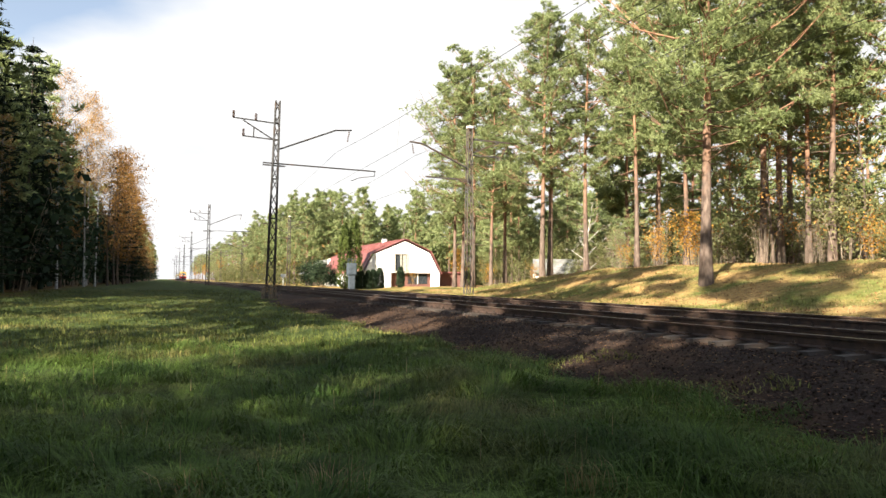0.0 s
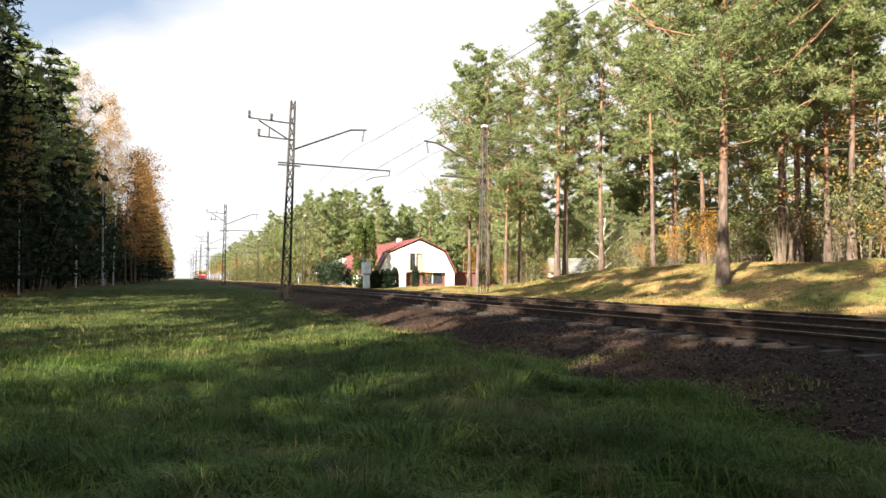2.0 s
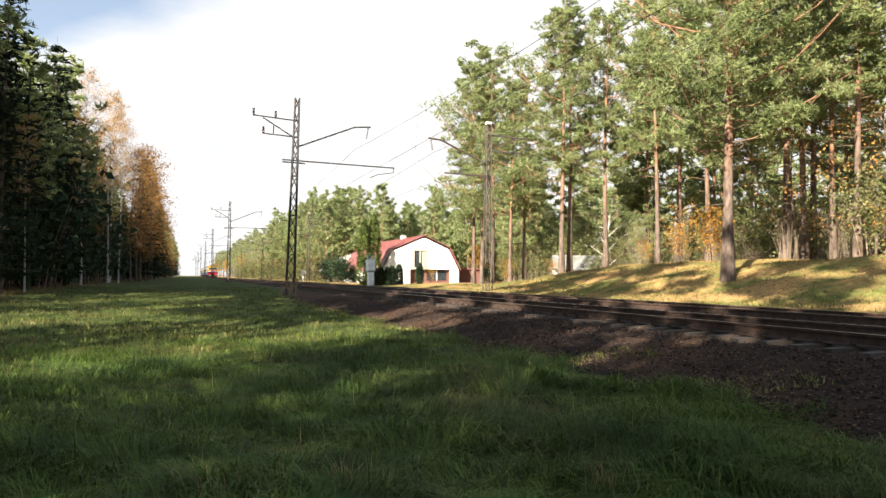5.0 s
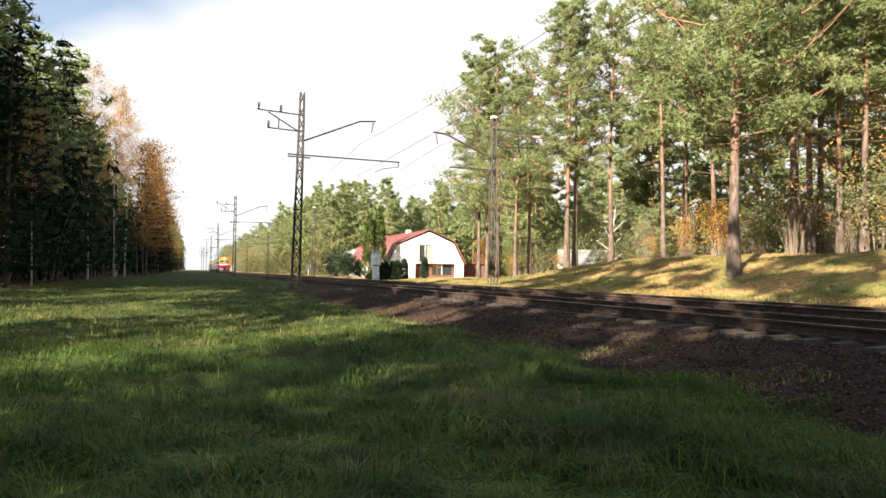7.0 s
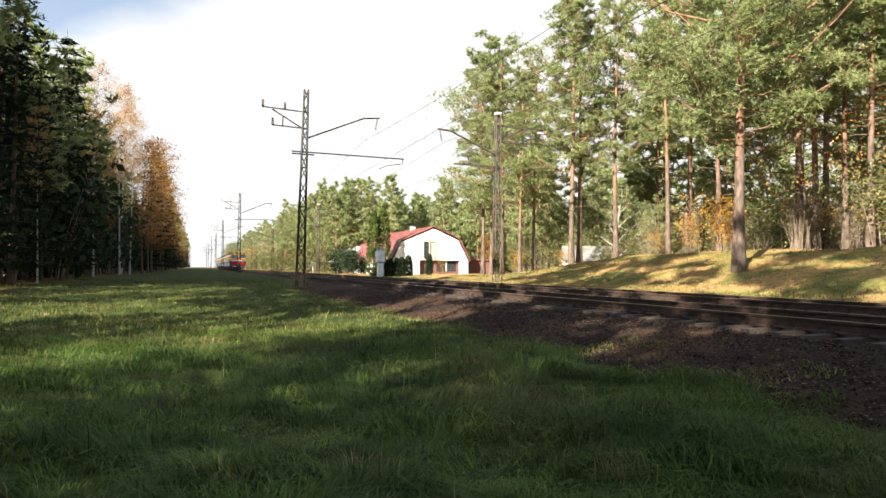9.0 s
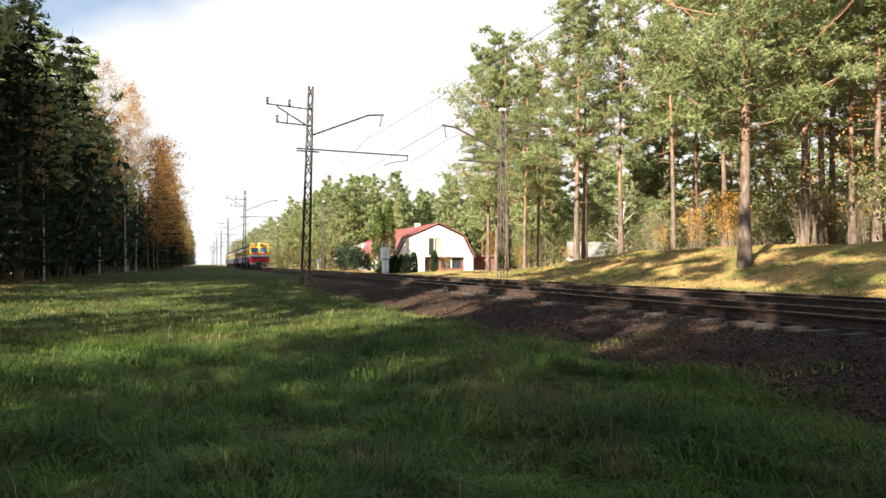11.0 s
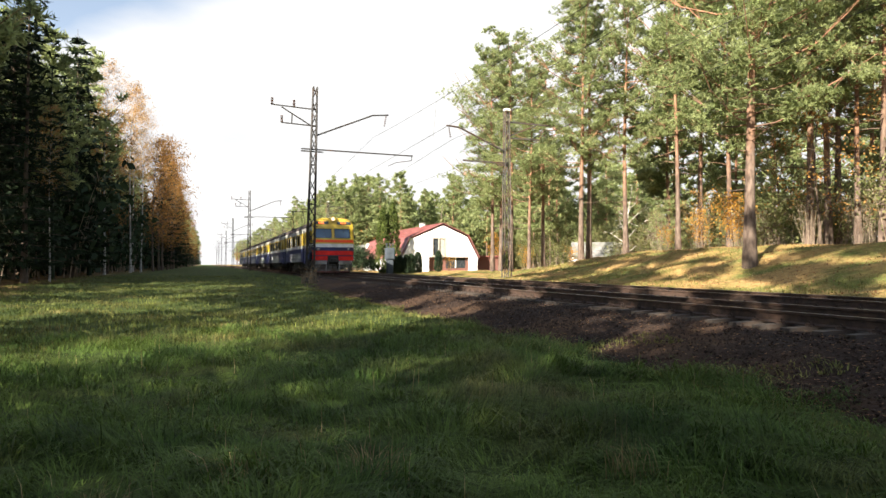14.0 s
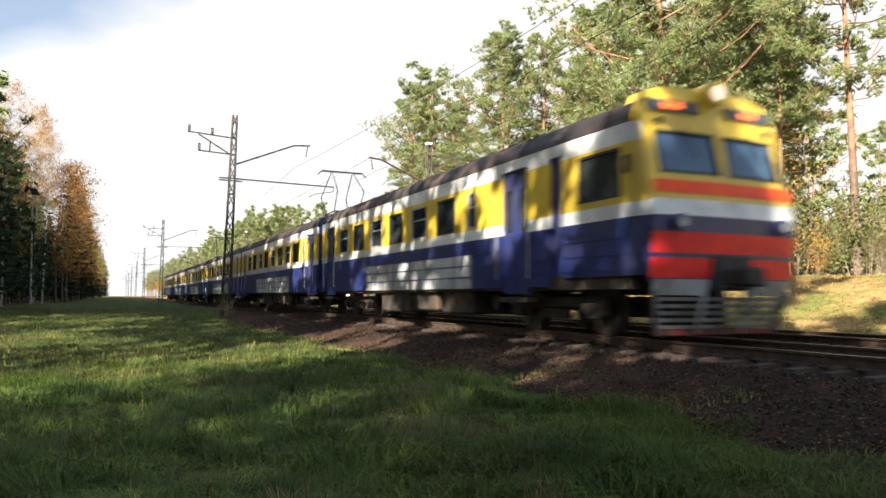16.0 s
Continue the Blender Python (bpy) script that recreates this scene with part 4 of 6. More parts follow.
    for s in (-1, 1):
        a, b = sorted((s * 0.45, s * 1.5))
        part("pilot_plate", face(a, b, 0.76, 1.02, 0.004), MAT["grey"], root, "grey pilot plate")
        part("pilot_side", bars([((s * 1.46, nose(1.4, 0.85), 0.85), (s * 1.30, 0.42, 0.12))], 0.16, 0.05), MAT["pilot_grey"], root, "grey pilot side")
        for k in range(5):
            z = 0.70 - k * 0.115
            xw = 1.44 - k * 0.03
            c0, c1 = sorted((s * 0.02, s * xw))
            part("pilot_bar", face(c0, c1, z - 0.03, z + 0.03, 0.0, 0.05, 6, 1), MAT["pilot_grey"], root, "grey pilot bar")
        part("pilot_post", bars([((s * 0.5, nose(0.5, 0.85), 0.85), (s * 0.5, 0.36, 0.14))], 0.07, 0.05), MAT["grey"], root)
        part("brake_hose", bars([((s * 0.36, -0.05, 1.0), (s * 0.40, -0.12, 0.6)), ((s * 0.40, -0.12, 0.6), (s * 0.34, 0.1, 0.45))], 0.05, sides=8), MAT["box"], root)
    # added sheet, no real plate: darkens the gaps like shade under the cab
    part("pilot_backing", box(-1.25, 0.35, 0.52, 0.60, 0.16, 0.88), MAT["under"], root, "black sheet added behind the pilot bars to darken the gaps")
    part("pilot_foot", face(-1.32, 1.32, 0.11, 0.19, 0.01, 0.07), MAT["pilot_red"], root, "dull red pilot foot")


def make_pantograph(root):
    base = part("pantograph", bars([((-0.55, 1.6, 4.5), (-0.55, 3.2, 4.5)), ((0.55, 1.6, 4.5), (0.55, 3.2, 4.5)), ((-0.55, 1.6, 4.5), (0.55, 1.6, 4.5)), ((-0.55, 3.2, 4.5), (0.55, 3.2, 4.5))], 0.07, sides=8), MAT["rubber"], root, "raised double-arm pantograph")
    for s in (-0.55, 0.55):
        part("arm", bars([((s, 1.7, 4.5), (s * 1.1, 1.05, 5.35)), ((s, 3.1, 4.5), (s * 1.1, 3.75, 5.35)), ((s * 1.1, 1.05, 5.35), (s * 0.9, 2.3, 6.35)), ((s * 1.1, 3.75, 5.35), (s * 0.9, 2.5, 6.35))], 0.045, sides=6), MAT["rubber"], base)
    part("collector", bars([((-0.95, 2.3, 6.40), (0.95, 2.3, 6.40)), ((-0.95, 2.5, 6.40), (0.95, 2.5, 6.40)), ((0.95, 2.4, 6.40), (1.15, 2.4, 6.22)), ((-0.95, 2.4, 6.40), (-1.15, 2.4, 6.22))], 0.05, sides=6), MAT["rubber"], base)
    for s in (-0.5, 0.5):
        for y in (1.65, 3.15):
            bm = bmesh.new()
            put_insulator(bm, (s, y, 4.2), (s, y, 4.5), 0.07)
            part("insulator", bm, MAT["insulator"], base)
    for y in (4.2, 5.2, 6.2):
        part("roof_gear", box(-0.3, 0.3, y, y + 0.6, 4.25, 4.55, bevel=0.05), MAT["under"], root)


def build_train():
    cars = [make_car(True, False), make_car(False, True)]
    cars.append(make_car(False, False))
    cars.append(copy_thing(cars[1], Matrix()))
    cars.append(copy_thing(cars[2], Matrix()))
    cars.append(copy_thing(cars[1], Matrix()))
    return cars


SPEED, FRONT_AT_END = 22.9, 8.62


def motions():
    """The train runs towards the camera at a steady speed; its wheels roll."""
    for k, car in enumerate(CARS):
        rows = []
        for t in (0, 4, 8, 12, 16):
            rows.append((t, pose(TRACK_A, FRONT_AT_END + SPEED * (16 - t) + k * PITCH, RAIL_TOP)))
        walk(car, rows)
        for ob in [c for c in car.children if c.name.startswith("wheelset")]:
            x, y, z = ob.location
            roll = math.degrees(SPEED / FPS / 0.5)
            walk(ob, [(i / FPS, pose(x, y, z, roll * i)) for i in range(16 * FPS + 1)])


# ---- trees ----
def tri_mesh(name, v, f, mat, smooth_it=False):
    me = bpy.data.meshes.new(name)
    v, f = np.asarray(v, np.float32), np.asarray(f, np.int32)
    me.vertices.add(len(v)); me.vertices.foreach_set("co", v.ravel())
    me.loops.add(f.size); me.loops.foreach_set("vertex_index", f.ravel())
    me.polygons.add(len(f))
    me.polygons.foreach_set("loop_start", np.arange(0, f.size, 3, dtype=np.int32))
    if smooth_it:
        me.polygons.foreach_set("use_smooth", np.ones(len(f), bool))
    me.materials.append(mat)
    me.update(calc_edges=True)
    me.validate()
    return me


class Wood:
    """Tubes along bent lines, gathered into one mesh."""
    def __init__(self):
        self.v, self.f, self.n = [], [], 0

    def tube(self, pts, radii, sides):
        pts, radii = np.asarray(pts, float), np.asarray(radii, float)
        d = np.gradient(pts, axis=0)
        d /= np.linalg.norm(d, axis=1, keepdims=True) + 1e-9
        ref = np.array([0.0, 0, 1]) if abs(d[0, 2]) < 0.8 else np.array([1.0, 0, 0])
        a = np.cross(d, ref); a /= np.linalg.norm(a, axis=1, keepdims=True) + 1e-9
        b = np.cross(d, a)
        th = np.arange(sides) * 2 * math.pi / sides
        ring = pts[:, None] + radii[:, None, None] * (a[:, None] * np.cos(th)[None, :, None] + b[:, None] * np.sin(th)[None, :, None])
        self.v.append(ring.reshape(-1, 3))
        i = np.arange(sides); j = (i + 1) % sides
        for k in range(len(pts) - 1):
            o = self.n + k * sides
            self.f.append(np.stack([o + i, o + j, o + sides + j], -1)); self.f.append(np.stack([o + i, o + sides + j, o + sides + i], -1))
        self.n += len(pts) * sides

    def mesh(self, name, mat):
        return tri_mesh(name, np.concatenate(self.v), np.concatenate(self.f), mat, True)


def needles(rng, centres, size, per, width=0.16, up=0.35, flat=0.8):
    """Bunches of pointed sprays round each centre."""
    c = np.repeat(np.asarray(centres, float), per, axis=0)
    s = np.repeat(np.broadcast_to(size, (len(centres),)), per) * rng.uniform(0.6, 1.25, len(c))
    d = rng.normal(size=(len(c), 3)); d[:, 2] = d[:, 2] * flat + up
    d /= np.linalg.norm(d, axis=1, keepdims=True)
    q = np.cross(d, rng.normal(size=d.shape)); q /= np.linalg.norm(q, axis=1, keepdims=True)
    root = c - d * s[:, None] * 0.25
    v = np.stack([root + q * (s * width)[:, None], root - q * (s * width)[:, None], c + d * s[:, None]], 1).reshape(-1, 3)
    return v, np.arange(len(v)).reshape(-1, 3)


def leaves(rng, centres, size):
    """Small folded leaf blades."""
    c = np.asarray(centres, float)
    s = size * rng.uniform(0.6, 1.3, len(c))
    a = rng.normal(size=c.shape); a /= np.linalg.norm(a, axis=1, keepdims=True)
    b = np.cross(a, rng.normal(size=c.shape)); b /= np.linalg.norm(b, axis=1, keepdims=True)
    v = np.stack([c - a * s[:, None], c + b * s[:, None] * 0.6, c + a * s[:, None], c - b * s[:, None] * 0.6], 1).reshape(-1, 3)
    k = 4 * np.arange(len(c))[:, None]
    return v, np.concatenate([k + [0, 1, 2], k + [0, 2, 3]], 1).reshape(-1, 3)


def tree_thing(name, label, category, wood, bark, crown, leaf, group=""):
    root = tagged(new(name), label, category, group)
    part("trunk", wood.mesh("trunk", bark), None, root)
    if crown is not None:
        part("crown", tri_mesh("crown", crown[0], crown[1], leaf), None, root)
    return root


def stem(rng, h, r, bend, lean=(0, 0), sides=10, n=9, top=0.12):
    t = np.linspace(0, 1, n)
    ph = rng.uniform(0, 6.28, 2)
    x = bend * np.sin(t * 4 + ph[0]) * t + lean[0] * t * h
    y = bend * np.sin(t * 3.4 + ph[1]) * t + lean[1] * t * h
    pts = np.stack([x, y, t * h - 0.15 * (t == 0)], -1)
    rad = r * (1 - (1 - top) * t ** 0.9)
    rad[0] *= 1.35
    return pts, rad


def along(pts, u):
    k = np.linspace(0, 1, len(pts))
    return np.array([np.interp(u, k, pts[:, i]) for i in range(3)])


def pine(seed, h, clear=0.45, spread=2.6, limbs=34, per=8, tufts=11, size=0.42, lean=(0, 0), r=0.2, label="tall Scots pine with orange upper trunk and green crown", dead=8, group="pines", fine=True):
    """Bare stem below, crooked limbs with flat pads of needles above."""
    rng = np.random.default_rng(seed)
    w = Wood()
    pts, rad = stem(rng, h, r, 0.25, lean)
    w.tube(pts, rad, 10 if fine else 6)
    centres = []
    for i in range(limbs):
        u = clear + (0.985 - clear) * (i + rng.uniform(0, 1)) / limbs
        k = (u - clear) / (1 - clear)
        length = spread * (0.55 + 0.6 * math.sin(math.pi * min(1, k * 0.8 + 0.18))) * rng.uniform(0.55, 1.2) * (1 - 0.55 * k ** 3)
        ang = i * 2.4 + rng.uniform(-0.6, 0.6)
        d = np.array([math.cos(ang), math.sin(ang), 0.0])
        base = along(pts, u)
        rise = rng.uniform(-0.1, 0.35) + 0.5 * k
        q = np.linspace(0, 1, 5)
        line = base + q[:, None] * length * d + np.stack([0 * q, 0 * q, length * (rise * q + 0.25 * q ** 2 - 0.1 * np.sin(q * 3))], -1)
        line[1:] += rng.normal(0, 0.06, (4, 3))
        if fine:
            w.tube(line, 0.021 * (length / 2.5) * (1 - 0.85 * q) + 0.007, 4)
        else:
            w.tube(line[::2], 0.027 * (length / 2.5) * (1 - 0.85 * q[::2]) + 0.008, 3)
        for p in range(rng.integers(3, 6) if fine else rng.integers(2, 5)):
            c = along(line, rng.uniform(0.25, 1.02)) + rng.normal(0, 0.22, 3) + (0, 0, 0.1)
            if fine:
                w.tube([along(line, 0.5), (c + along(line, 0.5)) / 2 + (0, 0, 0.05), c], [0.02, 0.015, 0.006], 3)
            rr = rng.uniform(0.38, 0.8) * (length / 2.6 + 0.35) / 1.3
            o = rng.normal(size=(tufts, 3)); o /= np.linalg.norm(o, axis=1, keepdims=True)
            o *= rng.uniform(0.35, 1, (tufts, 1)) * rr * [1, 1, 0.5]
            centres.append(c + o)
    for i in range(dead):
        u = rng.uniform(0.6, 1.25) * clear
        ang = rng.uniform(0, 6.28)
        base = along(pts, u)
        L_ = rng.uniform(0.6, 1.8)
        end = base + L_ * np.array([math.cos(ang), math.sin(ang), rng.uniform(-0.2, 0.2)])
        w.tube([base, (base + end) / 2 + rng.normal(0, 0.08, 3), end], [0.028, 0.018, 0.006], 3)
    crown = needles(rng, np.concatenate(centres), size, per, width=0.13 if fine else 0.16)
    return tree_thing("pine_tree", label, "pine tree", w, MAT["pine_bark"], crown, MAT["pine"], group)


def spruce(seed, h, r0=2.6, per=7, whorls=26, size=0.42, low=0.08, group="spruces", label="tall dark green spruce at the forest edge"):
    rng = np.random.default_rng(seed)
    w = Wood()
    pts, rad = stem(rng, h, 0.17, 0.08, top=0.05)
    w.tube(pts, rad, 8)
    centres = []
    for i in range(whorls):
        u = low + (0.99 - low) * i / whorls
        length = r0 * (1 - u) ** 0.8 + 0.22
        for k in range(6):
            ang = k * 1.05 + i * 0.7 + rng.uniform(-0.3, 0.3)
            ll = length * rng.uniform(0.65, 1.2)
            d = np.array([math.cos(ang), math.sin(ang), 0])
            base = along(pts, u)
            q = np.linspace(0, 1, 4)
            line = base + q[:, None] * ll * d + np.stack([0 * q, 0 * q, ll * (-0.32 * q + 0.22 * q ** 3)], -1)
            w.tube(line[::3], np.array([0.024, 0.006]), 3)
            m = max(3, int(ll * 3.2))
            side = np.array([-d[1], d[0], 0])
            for t in np.linspace(0.2, 1, m):
                centres.append(along(line, t) + side * rng.normal(0, 0.16 * ll * t ** 0.5) + rng.normal(0, 0.06, 3))
    crown = needles(rng, np.array(centres), size, per, width=0.2, up=-0.1, flat=0.5)
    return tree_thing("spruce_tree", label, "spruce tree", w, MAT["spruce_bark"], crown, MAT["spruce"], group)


def broadleaf(seed, h, spread, count, leaf, bark, label, name="birch_tree", category="birch tree", size=0.09, r=0.13, clear=0.3, limbs=26, lean=(0, 0), rise=0.9, group="birches", clump=0.35, twigs=3):
    rng = np.random.default_rng(seed)
    w = Wood()
    pts, rad = stem(rng, h, r, 0.3, lean, 8, top=0.06)
    w.tube(pts, rad, 8)
    spots = []
    for i in range(limbs):
        u = clear + (0.97 - clear) * (i + rng.uniform(0, 1)) / limbs
        k = (u - clear) / (1 - clear)
        length = spread * (0.5 + math.sin(math.pi * min(1.0, 0.25 + 0.75 * k))) * rng.uniform(0.5, 1.15) * 0.8
        ang = i * 2.4 + rng.uniform(-0.5, 0.5)
        d = np.array([math.cos(ang), math.sin(ang), 0])
        q = np.linspace(0, 1, 5)
        line = along(pts, u) + q[:, None] * length * d + np.stack([0 * q, 0 * q, length * (rise * q - 0.35 * q ** 2.5)], -1)
        line[1:] += rng.normal(0, 0.06, (4, 3))
        w.tube(line, r * 0.3 * (1 - 0.9 * q) * (1 - 0.5 * k) + 0.005, 4)
        spots.append(line[1:])
        for t in range(twigs):
            b = along(line, rng.uniform(0.35, 0.95))
            e = b + length * rng.uniform(0.2, 0.5) * (rng.normal(0, 0.6, 3) + d * 0.6 + (0, 0, 0.3))
            w.tube([b, (b + e) / 2 + rng.normal(0, 0.04, 3), e], [0.013, 0.009, 0.003], 3)
            spots += [np.array([e, (b + e) / 2])]
    crown = None
    if count:
        spots = np.concatenate(spots)
        c = spots[rng.integers(0, len(spots), count)] + rng.normal(0, clump, (count, 3))
        crown = leaves(rng, c, size)
    return tree_thing(name, label, category, w, MAT[bark], crown, MAT[leaf] if leaf else None, group)


def shrub(seed, h, spread, count, leaf, label, name="shrub", category="shrub", stems=7, size=0.07, group="shrubs", clump=0.22, bark="twig"):
    rng = np.random.default_rng(seed)
    w = Wood()
    spots = []
    for i in range(stems):
        ang, out = rng.uniform(0, 6.28), spread * rng.uniform(0.2, 1)
        top = np.array([math.cos(ang) * out, math.sin(ang) * out, h * rng.uniform(0.6, 1.05)])
        q = np.linspace(0, 1, 5)[:, None]
        line = top * (0.4 + 0.6 * q) * [1, 1, 0] + q ** 0.8 * [0, 0, top[2]] + rng.normal(0, 0.05, (5, 3)) * q
        w.tube(line, 0.015 * (1 - q[:, 0] * 0.85), 4)
        spots.append(line[1:])
        for t in range(5):
            b = along(line, rng.uniform(0.3, 0.95))
            e = b + h * rng.uniform(0.1, 0.25) * (rng.normal(0, 0.7, 3) + (0, 0, 0.6))
            w.tube([b, e], [0.009, 0.003], 3)
            spots.append(np.array([e, (b + e) / 2]))
    crown = None
    if count:
        spots = np.concatenate(spots)
        crown = leaves(rng, spots[rng.integers(0, len(spots), count)] + rng.normal(0, clump, (count, 3)), size)
    return tree_thing(name, label, category, w, MAT[bark], crown, MAT[leaf] if leaf else None, group)


def column(seed, h, r, count, leaf, label, name, size=0.12, group="", bulge=0.5):
    """A clipped or columnar evergreen: upright sprays round a core."""
    rng = np.random.default_rng(seed)
    w = Wood()
    pts, rad = stem(rng, h * 0.95, 0.07, 0.02, n=5)
    w.tube(pts, rad, 6)
    t = rng.uniform(0.02, 1, count)
    shape = r * np.minimum(1, (t / 0.12) ** 0.5) * (1 - t ** 2.2) ** bulge
    ang = rng.uniform(0, 6.28, count)
    lump = 1 + 0.18 * np.sin(ang * 5 + t * 23) * np.sin(t * 31)
    q = shape * lump * rng.uniform(0.55, 1.0, count) ** 0.5
    c = np.stack([q * np.cos(ang), q * np.sin(ang), t * h], -1)
    crown = needles(rng, c, size, 4, width=0.25, up=1.0)
    return tree_thing(name, label, "evergreen shrub", w, MAT["spruce_bark"], crown, MAT[leaf], group)


def ground_at(x, y):
    return float(height(x, y))


def plant(proto, x, y, scale=1.0, turn=0.0, sink=0.05, lean=0.0):
    m = pose(x, y, ground_at(x, y) - sink, lean, 0, turn) @ Matrix.Scale(scale, 4)
    if not proto.get("planted"):
        proto["planted"] = 1
        proto.matrix_basis = m
        return proto
    ob = copy_thing(proto, m)
    return ob


def build_right_wood():
    big = pine(11, 18.5, 0.27, 4.2, 74, 11, 34, 0.20, r=0.23, label="large Scots pine standing on the sandy bank", dead=10)
    plant(big, 20.0, 22.3, 1, 40)
    protos = [pine(21 + i, h, c - 0.06, s * 1.08, 46, 9, 27, 0.205, r=rr) for i, (h, c, s, rr) in enumerate(((18.5, 0.40, 3.1, 0.2), (20, 0.46, 3.0, 0.21), (17.5, 0.34, 3.3, 0.17), (19, 0.42, 2.8, 0.19), (16, 0.45, 2.4, 0.15)))]
    light = [pine(41 + i, h, 0.30, 3.3, 30, 5, 15, 0.52, r=0.18, dead=3, fine=False, label="Scots pine in the wood beyond the house") for i, h in enumerate((18, 19.5, 17))]
    far = pine(45, 18, 0.3, 3.2, 22, 4, 8, 0.62, r=0.18, dead=0, fine=False, label="Scots pine far along the line")
    # foremost pines
    spots = ((24.0, 42.4, 0, 1.0, 10), (25.0, 43.1, 1, 0.95, 200), (23.6, 53.1, 2, 1.1, 60), (23.3, 49.0, 3, 0.82, 120), (25.2, 50.4, 0, 0.9, 300),
             (25.1, 33.5, 4, 1.0, 20), (28.9, 36.4, 1, 0.95, 140), (26.4, 30.9, 3, 1.0, 260), (27.2, 26.4, 0, 1.0, 80), (30.5, 28.4, 1, 1.0, 0), (33.4, 30.5, 2, 1.1, 33),
             (28.5, 24.9, 3, 1.0, 170), (26.9, 22.3, 4, 1.1, 222), (36.1, 38.1, 0, 1.0, 95), (28.0, 19.5, 1, 1.0, 310),
             (23.6, 57.0, 2, 1.0, 200), (25.0, 58.5, 0, 0.95, 40), (26.6, 41.0, 0, 0.95, 250))
    for x, y, k, s, a in spots:
        plant(protos[k], x, y, s, a)
    rng = random.Random(5)
    # the wood behind them
    for i in range(22):
        y = rng.uniform(8, 62)
        x = rng.uniform(32, 62)
        plant(light[i % 3], x, y, rng.uniform(0.8, 1.08), rng.uniform(0, 360))
    # belt behind the house and along the line
    for i in range(70):
        y = rng.uniform(96, 140)
        x = rng.uniform(24 + (8 if y < 105 else 0), 78)
        plant(light[i % 3], x, y, rng.uniform(0.66, 0.84), rng.uniform(0, 360))
    for i in range(34):
        plant(light[i % 3], 20.0 + rng.uniform(0, 9), 104 + 2.4 * i + rng.uniform(-1, 1), rng.uniform(0.72, 0.9), rng.uniform(0, 360))
    for i in range(64):
        y = 180 + 420 * (i / 64) ** 1.2 + rng.uniform(-3, 3)
        plant(far, 20.5 + rng.uniform(0, 10), y, rng.uniform(0.8, 1.0), rng.uniform(0, 360))
    for i in range(24):
        plant(light[i % 3], rng.uniform(36, 66), rng.uniform(60, 98), rng.uniform(0.7, 0.85), rng.uniform(0, 360))
    # birches and golden trees among the pines
    gold = broadleaf(61, 12, 2.0, 2600, "gold", "birch_bark", "slender birch with golden autumn leaves", size=0.15, group="autumn birches")
    for x, y, s in ((23, 128, 0.75), (22, 182, 0.9), (22, 300, 1.0), (34, 100, 0.55), (40, 96, 0.6), (44, 76, 0.6), (22, 420, 1.0), (30, 112, 0.65), (21, 520, 1.1)):
        plant(gold, x, y, s, x * 37 % 360)
    oak = broadleaf(63, 6.5, 1.9, 900, "oak", "spruce_bark", "young oak with orange-brown autumn leaves", "oak_tree", "oak tree", size=0.062, r=0.08, clear=0.2, limbs=18, rise=0.35, group="young oaks", clump=0.2)
    for x, y, s, a in ((26.8, 25.4, 1.15, 20), (29.2, 22.6, 1.1, 100), (27.3, 34.5, 0.5, 300)):
        plant(oak, x, y, s, a)
    yel = shrub(65, 3.2, 1.1, 700, "gold", "shrub with yellow-orange autumn leaves", size=0.07, group="autumn shrubs")
    for x, y, s, a in ((24.6, 28.2, 0.85, 0), (24.2, 30.6, 0.8, 200), (25.6, 29.6, 0.95, 70), (26.9, 20.4, 0.75, 20), (22.3, 40.5, 0.4, 30), (27, 57, 0.8, 10), (22.9, 66.4, 0.55, 90), (25.0, 34.5, 0.5, 140)):
        plant(yel, x, y, s, a)
    grn = shrub(67, 3.6, 1.5, 1700, "brush", "dull green undergrowth shrub at the wood's edge", size=0.075, group="undergrowth shrubs", clump=0.3)
    bare = shrub(69, 4.2, 1.3, 150, "rust", "leafless thicket of thin brown stems", size=0.045, stems=15, group="bare thickets")
    for i in range(44):
        y = rng.uniform(12, 62)
        plant(grn, rng.uniform(27, 38), y, rng.uniform(0.6, 1.25), rng.uniform(0, 360))
    for i in range(50):
        y = rng.uniform(12, 60)
        plant(bare, rng.uniform(25.8, 38), y, rng.uniform(0.55, 1.1), rng.uniform(0, 360))
    for i in range(30):
        plant(grn, rng.uniform(19.5, 23) + (4 if i % 3 == 0 else 0), 105 + i * 9, rng.uniform(0.8, 1.6), i * 50)
    sapling = pine(75, 9.0, 0.10, 2.2, 30, 5, 13, 0.25, r=0.10, dead=2, label="young bushy pine under the tall pines", group="young pines")
    for i in range(11):
        plant(sapling, rng.uniform(29, 38), 32 + 2.6 * i, rng.uniform(0.55, 1.0), rng.uniform(0, 360))
    dead = broadleaf(73, 6.0, 1.5, 0, None, "pale_twig", "pale bare dead birch behind the bank", r=0.10, clear=0.15, limbs=13, rise=1.0, group="dead birches", twigs=4)
    plant(dead, 28.6, 43.8, 1.0, 0)


def far_wood(name, label, seed, count, x0, x1, y0, y1, tall, mat, size, power=1.0):
    """The unseen depth of the wood, as a loose mass of sprays."""
    rng = np.random.default_rng(seed)
    x, y = rng.uniform(x0, x1, count), rng.uniform(y0, y1, count)
    top = tall * (0.75 + 0.25 * np.sin(x * 0.9 + y * 0.6) * np.sin(y * 0.43 + 1))
    z = height(x, y) + top * rng.random(count) ** power
    v, f = needles(rng, np.stack([x, y, z], -1), size, 3, width=0.3)
    tagged(new(name, tri_mesh(name, v, f, MAT[mat])), label, "woodland", kind="stuff")


